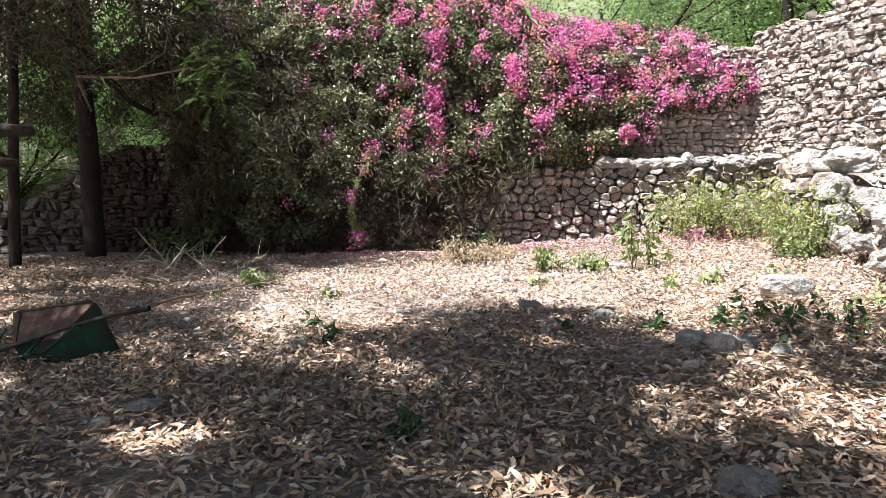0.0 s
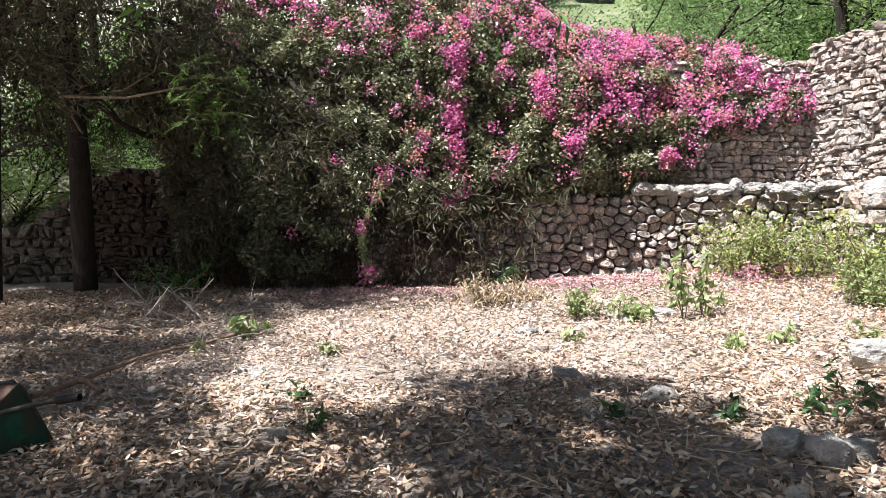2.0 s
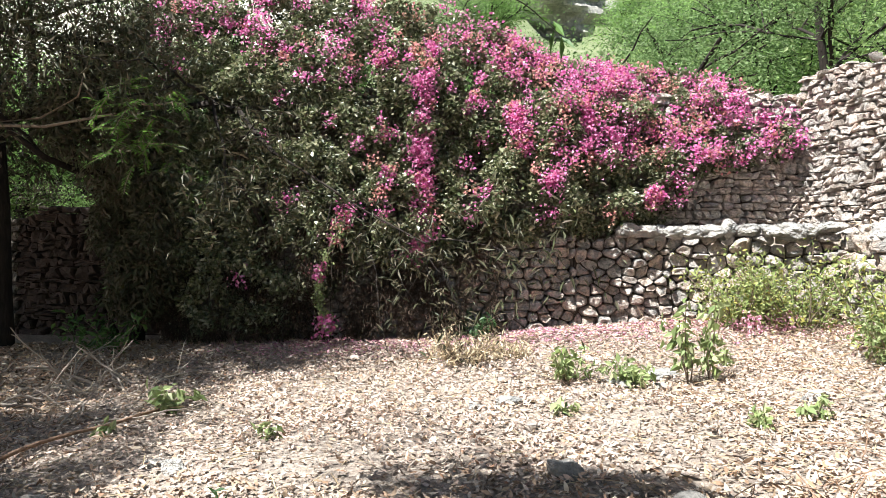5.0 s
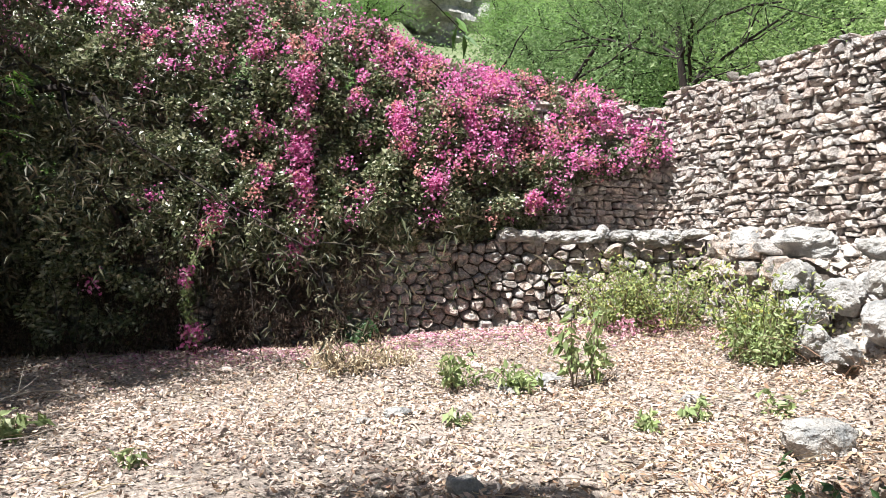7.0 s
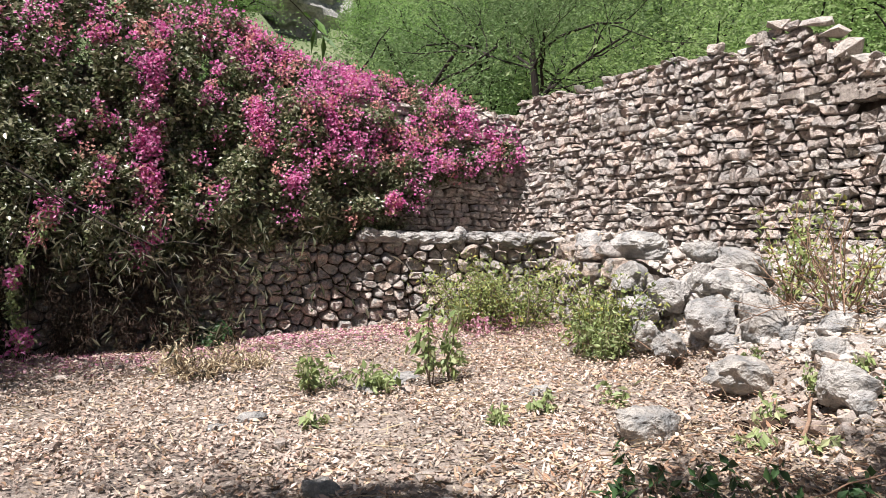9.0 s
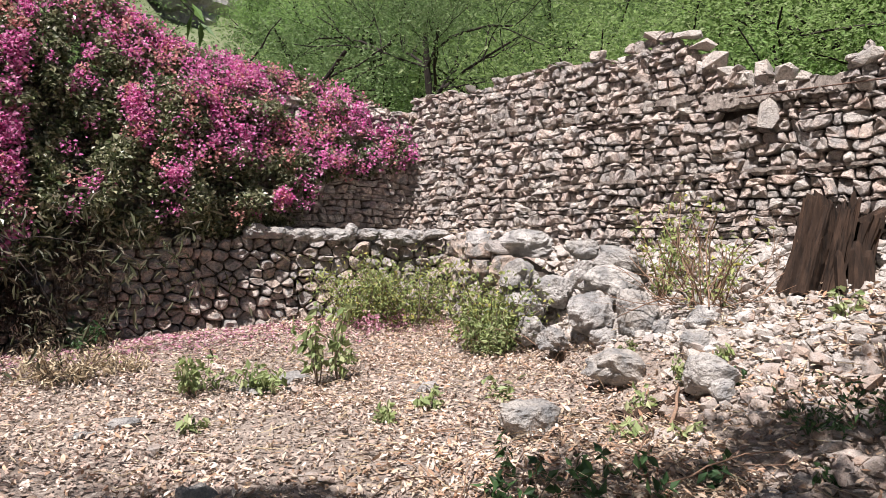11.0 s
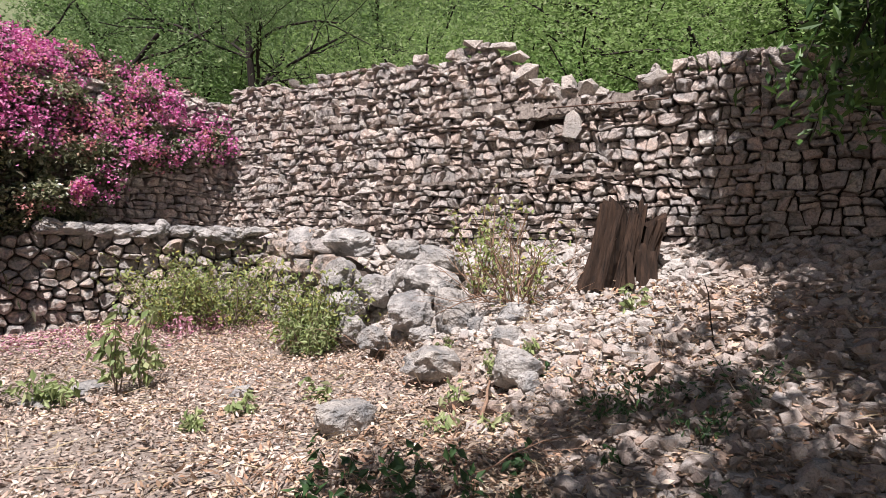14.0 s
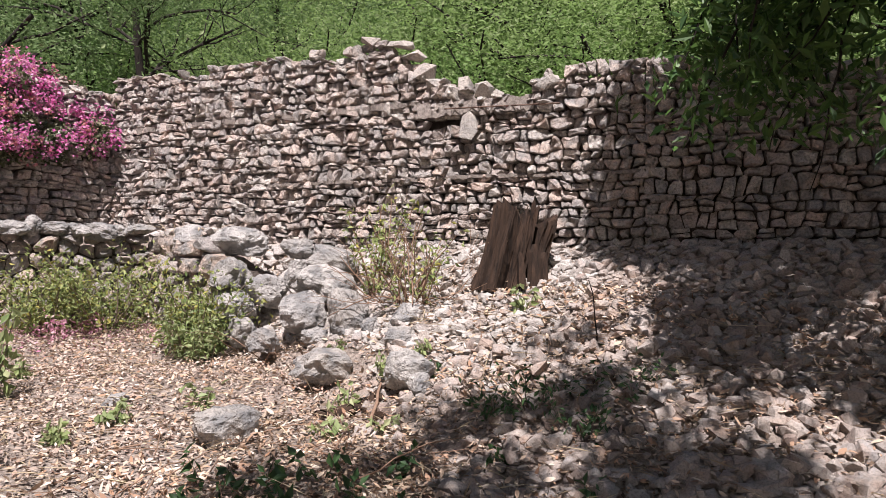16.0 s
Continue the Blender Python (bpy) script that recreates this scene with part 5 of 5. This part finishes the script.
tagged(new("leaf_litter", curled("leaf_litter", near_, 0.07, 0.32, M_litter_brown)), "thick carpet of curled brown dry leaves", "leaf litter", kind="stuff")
tagged(new("leaf_litter", curled("leaf_litter", far_, 0.05, 0.42, M_litter)), "sun-bleached dry leaves scattered on pale soil", "leaf litter", kind="stuff")
st = litter(5200, -4.5, 6.0, 2.0, 12.4, 0.1, lambda x, y: 0.35 + 0.5 * (x > 1))
tagged(new("dry_straw", leaf_mesh("dry_straw", st + (0, 0, 0.02), 0.22, M_straw, 0.035, 0.02, 0.0, 0.85, 0.7)), "fine dry stalks and straw scattered over the clearing", "straw", kind="stuff")
pp = []
while len(pp) < 7500:
    x, d = rng.uniform(-3.2, 5.5), abs(rng.normal()) * 0.75
    y = ledge_y(x) - 0.15 - d
    if rng.random() < (0.9 if x > -2.4 else 0.3):
        pp.append((x, y, ground_z(x, y) + 0.02 + 0.015 * rng.random()))
tagged(new("fallen_petals", leaf_mesh("fallen_petals", np.array(pp), 0.045, M_petal, 0.8, 0.1, 0.0, 0.8)), "drift of fallen pink petals below the climber", "petals", kind="stuff")


# ---- plants ----
def sprig(name, label, x, y, height, stems, leaf, per, mat, spread=0.5, droop=0.5, aspect=0.45, stem_mat=None, category="plant", group="", puff=0.02):
    """A small upright plant of leafy stems."""
    z = ground_z(x, y)
    t_ = thing(name, label, category, (x, y, z), group)
    tb, lv = [], []
    for i in range(stems):
        q = pyr.uniform(0, 6.283)
        o = pyr.uniform(0, 0.3) * spread * height
        pts, rad, _ = branch((math.cos(q) * o, math.sin(q) * o, -0.03), (math.cos(q) * spread, math.sin(q) * spread, 1), height * pyr.uniform(0.6, 1.1), 0.004 + height * 0.006, pyr, 0.2, 5)
        tb.append(tube(pts, rad, 4))
        for p in pts[2:] if 0.25 < height < 0.9 else pts[1:]:
            lv += [tuple(p + Vector((pyr.gauss(0, puff), pyr.gauss(0, puff), pyr.gauss(0, puff)))) for _ in range(per)]
    part("stem", tubes_mesh("stem", tb, stem_mat or M_twig), None, t_, "", "stuff")
    part("foliage", leaf_mesh("foliage", np.array(lv), leaf, mat, aspect, 0.12, droop, 0.1), None, t_, "", "stuff")
    return t_


WILT = "pale green wilting sprout with drooping leaves on the clearing"
G1 = "sprouts on the clearing"
sprig("sprout", WILT, 2.5, 8.85, 0.78, 4, 0.12, 5, M_sprout, 0.15, 1.2, 0.5, group=G1, puff=0.04)
sprig("sprout", WILT, 2.72, 8.9, 0.74, 4, 0.12, 5, M_sprout, 0.12, 1.2, 0.5, group=G1, puff=0.04)
sprig("sprout", WILT, 2.0, 9.0, 0.34, 7, 0.10, 5, M_sprout, 0.5, 0.9, 0.5, group=G1, puff=0.03)
sprig("sprout", WILT, 1.42, 9.35, 0.42, 8, 0.10, 5, M_sprout, 0.45, 0.9, 0.5, group=G1, puff=0.03)
sprig("sprout", WILT, -2.35, 8.6, 0.28, 6, 0.12, 4, M_sprout, 0.6, 0.6, 0.5, group=G1)
for x, y, h in [(3.0, 7.6, 0.2), (2.55, 7.5, 0.16), (1.15, 8.1, 0.14), (3.75, 7.55, 0.24), (-2.7, 8.0, 0.16), (-1.3, 7.8, 0.15), (3.2, 9.6, 0.18), (4.3, 5.95, 0.22), (4.0, 6.2, 0.2), (5.2, 6.3, 0.22), (6.0, 5.6, 0.28), (5.2, 7.4, 0.25), (5.0, 6.5, 0.25), (4.55, 6.6, 0.24)]:
    sprig("sprout", "small pale green seedling among stones and leaves", x, y, h, 4, 0.09, 3, M_sprout, 0.4, 0.7, 0.5, group=G1)
G2 = "dark seedlings among leaves"
for x, y, h in [(2.75, 5.2, 0.34), (2.45, 5.6, 0.42), (2.32, 5.75, 0.25), (1.82, 5.65, 0.26), (1.05, 5.75, 0.2), (3.3, 5.6, 0.4), (-0.95, 5.6, 0.22), (-1.25, 6.3, 0.18), (2.75, 5.95, 0.4), (2.95, 5.75, 0.32), (3.65, 5.2, 0.3), (3.2, 5.25, 0.28), (4.1, 4.75, 0.26), (4.05, 4.1, 0.24), (3.3, 4.9, 0.2), (4.95, 5.9, 0.3)]:
    sprig("seedling", "dark green broad-leaved seedling in leaf litter", x, y, h * 0.8, 2, 0.095, 3, M_sprout_dark, 0.45, 0.5, 0.5, group=G2)
for x, y, h in [(4.75, 4.85, 0.55), (4.55, 4.4, 0.45), (5.0, 4.2, 0.5), (4.6, 5.1, 0.4)]:
    sprig("weed", "straggling dark green weed growing through rubble", x, y, h * 0.8, 6, 0.06, 5, M_sprout_dark, 0.8, 0.4, 0.4, puff=0.05)
sprig("weed", "tuft of dark grassy leaves in shade", -0.3, 3.5, 0.2, 7, 0.09, 3, M_sprout_dark, 1.0, 0.2, 0.25)
sprig("weed", "dark creeping plant at the wall foot", 0.55, 12.3, 0.5, 10, 0.08, 8, M_sprout_dark, 0.8, 0.4, 0.5, puff=0.05)
sprig("weed", "dark shrub in deep shade beside a wall", -4.6, 11.9, 0.9, 8, 0.11, 8, M_canopy, 0.8, 0.4, 0.4, puff=0.06)
# bushes against the low wall
sprig("bush", "yellow-green bush leaning on the low stone wall", 4.8, 11.1, 1.15, 26, 0.065, 17, M_bush, 0.55, 0.4, 0.45, category="bush", puff=0.11)
sprig("bush", "grey-green bush leaning on the low stone wall", 4.25, 11.6, 1.05, 24, 0.065, 17, M_bush, 0.6, 0.4, 0.45, category="bush", puff=0.11)
sprig("bush", "yellow-green bush beside fallen boulders", 4.95, 9.35, 1.1, 26, 0.068, 17, M_bush, 0.5, 0.4, 0.45, category="bush", puff=0.11)
sprig("bush", "yellow-green bush beside fallen boulders", 4.75, 9.1, 0.55, 22, 0.068, 14, M_sprout, 0.7, 0.4, 0.45, category="bush", puff=0.06)
sprig("bush", "dry brown undergrowth with fallen pink petals", 4.35, 11.15, 0.36, 16, 0.055, 9, M_petal, 1.0, 0.3, 0.5, M_stick, "bush", puff=0.06)
sprig("dry_plant", "dry twiggy plant with a few yellow leaves on the bank", 5.95, 6.95, 1.05, 11, 0.07, 6, M_bush, 0.5, 0.4, 0.45, M_stick, puff=0.06)
sprig("dry_plant", "tall thin plant with yellow-green leaves on the bank", 6.05, 7.6, 1.15, 11, 0.075, 8, M_bush, 0.35, 0.4, 0.45, M_stick, puff=0.06)
sprig("dry_plant", "thin bare stem standing in rubble", 5.6, 4.72, 0.75, 1, 0.05, 1, M_straw, 0.15, 0.4, 0.3, M_bark)
# dry tussock by the petals and straw about the clearing
sprig("dry_tussock", "bleached dry tussock of stalks and withered leaves", 0.4, 10.5, 0.5, 60, 0.09, 3, M_straw, 1.1, 0.8, 0.25, M_twig, puff=0.05)
sprig("dry_tussock", "bleached dry tussock of stalks and withered leaves", 0.9, 10.6, 0.32, 30, 0.08, 3, M_straw, 1.2, 0.8, 0.25, M_twig, puff=0.05)


# feathery green bough by the dark tree
def fern_bough():
    t_ = thing("leafy_bough", "bright green feathery bough hanging from a dark tree", "branch", (-3.75, 10.3, 3.6))
    r5 = random.Random(91)
    tb, pos, ax = [], [], []
    for i in range(52):
        pts, rad, _ = branch((r5.uniform(0.1, 0.8), r5.uniform(-0.6, 0.0), r5.uniform(-0.75, 0.15)), (r5.uniform(-0.5, 1), r5.uniform(-0.8, 0.2), r5.uniform(-0.45, 0.25)), r5.uniform(0.2, 0.42), 0.006, r5, 0.12, 6, 0.06)
        tb.append(tube(pts, rad, 4))
        for k in range(1, 7):
            d = (pts[k] - pts[k - 1]).normalized()
            side = d.cross(Vector((0, 0, 1))).normalized()
            for s in (-1, 1):
                for u in (0, 0.5):
                    pos.append(tuple(pts[k - 1].lerp(pts[k], u)))
                    v = (side * s + d * 0.7 + Vector((0, 0, r5.uniform(-0.4, 0.1)))).normalized()
                    c = Vector((r5.gauss(0, 0.2), r5.gauss(0, 0.2), 1)).cross(v).cross(v).normalized()
                    ax.append((v, c.cross(v), -c))
    pts, rad, _ = branch((-0.3, 1.0, 0.2), (0.9, -1.3, -0.3), 1.7, 0.025, r5, 0.1, 6)
    tb.append(tube(pts, rad, 5))
    part("stem", tubes_mesh("stem", tb, M_twig), None, t_)
    axes = tuple(np.array([a[k] for a in ax]) for k in range(3))
    part("frond", leaf_mesh("frond", np.array(pos), 0.075, M_fern, 0.3, 0.05, axes=axes), None, t_, "", "stuff")


fern_bough()


# ---- fallen sticks and brush ----
def stick(label, points, radius, mat, name="fallen_branch"):
    pts = []
    for i in range(len(points) - 1):
        for k in range(4):
            pts.append(tuple(np.array(points[i]) * (1 - k / 4) + np.array(points[i + 1]) * k / 4 + np.array([pyr.gauss(0, 0.008) for _ in range(3)])))
    pts.append(points[-1])
    rad = [radius * (1 - 0.5 * i / len(pts)) for i in range(len(pts))]
    me = tubes_mesh(name, [tube(pts, rad, 7)], mat)
    return tagged(new(name, me), label, "branch")


def on(x, y, h=0.03):
    return (x, y, ground_z(x, y) + h)


stick("long bare reddish branch lying on leaves", [on(-3.25, 6.2, 0.08), on(-3.09, 6.57, 0.10), on(-2.95, 7.5, 0.10), on(-2.42, 8.55, 0.05)], 0.024, M_stick)
stick("short forked stub of a fallen branch", [on(-3.09, 6.57, 0.10), on(-2.84, 6.45, 0.05)], 0.03, M_stick)
stick("thin bare branch lying on leaf litter", [on(-4.6, 7.9, 0.1), on(-3.9, 7.5, 0.16), on(-3.3, 7.4, 0.12)], 0.014, M_twig)
stick("thin bare branch lying on leaf litter", [on(-4.4, 6.4, 0.2), on(-3.7, 6.5, 0.16)], 0.013, M_twig)
stick("grey stick propped on rubble", [on(4.2, 6.0, 0.05), on(4.75, 6.35, 0.12)], 0.018, M_stick)
stick("short broken stick on dry leaves", [on(2.95, 5.85, 0.03), on(3.45, 6.2, 0.06)], 0.02, M_twig)
stick("rotten brown log crumbling into litter", [on(4.25, 6.62, 0.0), on(4.6, 6.45, 0.03), on(4.9, 6.3, 0.02)], 0.07, M_stump, "log")


def brush(label, x, y, spread, stems, height, mat, seed, radius=0.006):
    t_ = thing("brushwood", label, "brushwood", (x, y, ground_z(x, y)))
    r6 = random.Random(seed)
    tb = []
    for i in range(stems):
        q = r6.uniform(0, 6.283)
        sx, sy = r6.uniform(-spread, spread), r6.uniform(-spread, spread)
        pts, rad, d = branch((sx, sy, 0.02), (math.cos(q), math.sin(q), height * r6.uniform(0.1, 1.2)), r6.uniform(0.5, 1.2), radius * r6.uniform(0.6, 1.4), r6, 0.25, 7, 0.03 / max(height, 0.2))
        tb.append(tube(pts, rad, 5))
        for k in (3, 5):
            p2, rd2, _ = branch(pts[k], d + Vector((r6.uniform(-0.8, 0.8), r6.uniform(-0.8, 0.8), r6.uniform(-0.1, 0.7))), r6.uniform(0.2, 0.5), radius * 0.5, r6, 0.3, 5)
            tb.append(tube(p2, rd2, 4))
    part("brush", tubes_mesh("brush", tb, mat), None, t_, "", "stuff")


brush("heap of bare grey branches on the shaded ground", -3.7, 9.1, 0.7, 22, 0.8, M_pale_twig, 3, 0.013)
brush("dead twigs at the edge of the shade", -2.9, 8.5, 0.4, 9, 0.6, M_pale_twig, 4, 0.008)
brush("tangle of fine dry twigs on the clearing", 3.4, 7.2, 1.3, 34, 0.3, M_stick, 5, 0.006)
brush("tangle of fine dry twigs on the clearing", 3.3, 6.0, 0.8, 22, 0.3, M_stick, 6, 0.006)
brush("dark twiggy dead brush on the rubble bank", 5.95, 6.9, 0.35, 36, 1.2, M_stick, 8, 0.007)
brush("dry stalks below fallen boulders", 5.2, 8.6, 0.4, 14, 0.6, M_stick, 7, 0.005)


# ---- wheelbarrow tipped on its side ----
def loft(rings, closed=False):
    bm = bmesh.new()
    rv = [[bm.verts.new(p) for p in ring] for ring in rings]
    for a, c in zip(rv, rv[1:]):
        for i in range(len(a)):
            bm.faces.new((a[i], a[(i + 1) % len(a)], c[(i + 1) % len(a)], c[i]))
    if closed:
        bm.faces.new(rv[0][::-1])
        bm.faces.new(rv[-1])
    bmesh.ops.recalc_face_normals(bm, faces=bm.faces)
    return bm


def wheelbarrow(m):
    t_ = thing("wheelbarrow", "tipped green wheelbarrow with rusty tray on dry leaves", "wheelbarrow")
    t_.matrix_basis = m

    def ring(x0, x1, w0, w1, z, n=5, rad=0.07):
        pts = []
        for cx, cy, q0 in ((x1 - rad, w1 - rad, 0), (x0 + rad, w0 - rad, 90), (x0 + rad, -w0 + rad, 180), (x1 - rad, -w1 + rad, 270)):
            for i in range(n):
                q = radians(q0 + 90 * i / (n - 1))
                pts.append((cx + rad * math.cos(q), cy + rad * math.sin(q), z))
        return pts

    lowr, uppr = [(-0.22, 0.17), (0.22, 0.15), (0.22, -0.15), (-0.22, -0.17)], [(-0.38, 0.30), (0.42, 0.26), (0.42, -0.26), (-0.38, -0.30)]

    def panel(name, corners, mat, label):
        bm = bmesh.new()
        grid = []
        c0, c1, c2, c3 = [Vector(c) for c in corners]
        nrm_ = (c1 - c0).cross(c3 - c0).normalized()
        for j in range(7):
            row = []
            for i in range(7):
                p = c0.lerp(c1, i / 6).lerp(c3.lerp(c2, i / 6), j / 6)
                row.append(bm.verts.new(p + nrm_ * 0.012 * noise.noise(p * 7)))
            grid.append(row)
        for j in range(6):
            for i in range(6):
                bm.faces.new((grid[j][i], grid[j][i + 1], grid[j + 1][i + 1], grid[j + 1][i]))
        ext = bmesh.ops.extrude_face_region(bm, geom=bm.faces[:])
        for v in ext["geom"]:
            if isinstance(v, bmesh.types.BMVert):
                v.co += nrm_ * 0.003
        bmesh.ops.recalc_face_normals(bm, faces=bm.faces)
        return part(name, bm, mat, tray, label)

    bm = bmesh.new()
    q = [[bm.verts.new((x, y, z)) for z in (0.298, 0.303)] for x, y in lowr]
    bm.faces.new([p[0] for p in q])
    bm.faces.new([p[1] for p in q][::-1])
    for i in range(4):
        bm.faces.new((q[i][0], q[i][1], q[(i + 1) % 4][1], q[(i + 1) % 4][0]))
    bmesh.ops.recalc_face_normals(bm, faces=bm.faces)
    tray = part("tray", bm, M_green, t_, "dented green painted steel tray")
    for i, (nm, mt, lb) in enumerate([("side_panel", M_rust, "rusty tray side worn to bare metal"), ("end_panel", M_green, ""), ("side_panel", M_green, ""), ("end_panel", M_green, "")]):
        j = (i + 1) % 4
        panel(nm, [(*lowr[i], 0.30), (*lowr[j], 0.30), (*uppr[j], 0.58), (*uppr[i], 0.58)], mt, lb)
    rim = [Vector(p) for p in ring(-0.385, 0.425, 0.305, 0.265, 0.582)]
    part("rim", tubes_mesh("rim", [tube(rim + rim[:2], [0.012] * 22, 6)], M_steel), None, tray, "dark rolled steel rim")
    part("seam", tubes_mesh("seam", [tube([(0.19, 0.152, 0.30), (0.34, 0.272, 0.58)], [0.006] * 2, 5)], M_rubber), None, tray)
    part("seam", tubes_mesh("seam", [tube([(0.19, -0.152, 0.30), (0.34, -0.272, 0.58)], [0.006] * 2, 5)], M_rubber), None, tray)
    for s in (-1, 1):
        part("handle", tubes_mesh("handle", [tube([(0.80, 0.04 * s, 0.19), (0.3, 0.13 * s, 0.26), (-0.3, 0.25 * s, 0.30), (-0.75, 0.29 * s, 0.40), (-0.95, 0.29 * s, 0.43)], [0.017] * 5, 8)], M_steel), None, t_, "dark tubular steel handle")
        part("grip", tubes_mesh("grip", [tube([(-0.83, 0.29 * s, 0.412), (-0.97, 0.29 * s, 0.433)], [0.024, 0.022], 8)], M_rubber), None, t_, "black rubber grip")
        part("leg", tubes_mesh("leg", [tube([(-0.10, 0.20 * s, 0.29), (-0.24, 0.24 * s, 0.0), (-0.40, 0.25 * s, 0.0), (-0.42, 0.26 * s, 0.31)], [0.014] * 4, 8)], M_green), None, t_, "green tubular leg")
        part("brace", tubes_mesh("brace", [tube([(0.42, 0.12 * s, 0.25), (0.40, 0.2 * s, 0.45)], [0.012] * 2, 6)], M_green), None, t_)
    rings = []
    for i in range(24):
        q = 2 * math.pi * i / 24
        rings.append(Vector((0.80 + 0.15 * math.cos(q), 0, 0.19 + 0.15 * math.sin(q))))
    wh = part("wheel", tubes_mesh("wheel", [tube(rings + rings[:2], [0.038] * 26, 8)], M_rubber), None, t_, "black rubber tyre")
    part("hub", tubes_mesh("hub", [tube([(0.80, -0.06, 0.19), (0.80, 0.06, 0.19)], [0.03, 0.03], 10), tube([(0.68, 0, 0.19), (0.92, 0, 0.19)], [0.014] * 2, 6), tube([(0.80, 0, 0.07), (0.80, 0, 0.31)], [0.014] * 2, 6)], M_rust), None, wh)


wheelbarrow(pose(-3.15, 4.93, 0.07, 24, -6, -16) @ Matrix.Scale(1.04, 4) @ Matrix(((-1, 0, 0, 0), (0, 0, 1, 0), (0, 1, 0, 0), (0, 0, 0, 1))))

# leafy sprays of the shade tree that dip into the view
def spray(label, x, y, z, d, length, n, leaf, mat, seed):
    t_ = thing("leaf_spray", label, "branch", (x, y, z))
    r7 = random.Random(seed)
    pts, rad, _ = branch((0, 0, 0), d, length, 0.005, r7, 0.1, 6, 0.03)
    part("twig", tubes_mesh("twig", [tube(pts, rad, 4)], M_bark), None, t_)
    lv = [tuple(pts[r7.randrange(2, 7)] + Vector((r7.gauss(0, 0.02), r7.gauss(0, 0.02), r7.gauss(0, 0.02)))) for _ in range(n)]
    part("foliage", leaf_mesh("foliage", np.array(lv), leaf, mat, 0.28, 0.06, 0.8, 0.2), None, t_, "", "stuff")


spray("thin leafy twig dipping from the shade tree", 0.42, 6.45, 3.40, (0.45, 0.1, -0.1), 0.5, 6, 0.13, M_canopy, 3)
spray("pale green drooping leaves of the shade tree", -1.95, 4.75, 2.98, (0.5, 0.1, -0.3), 0.4, 10, 0.13, M_fern, 4)
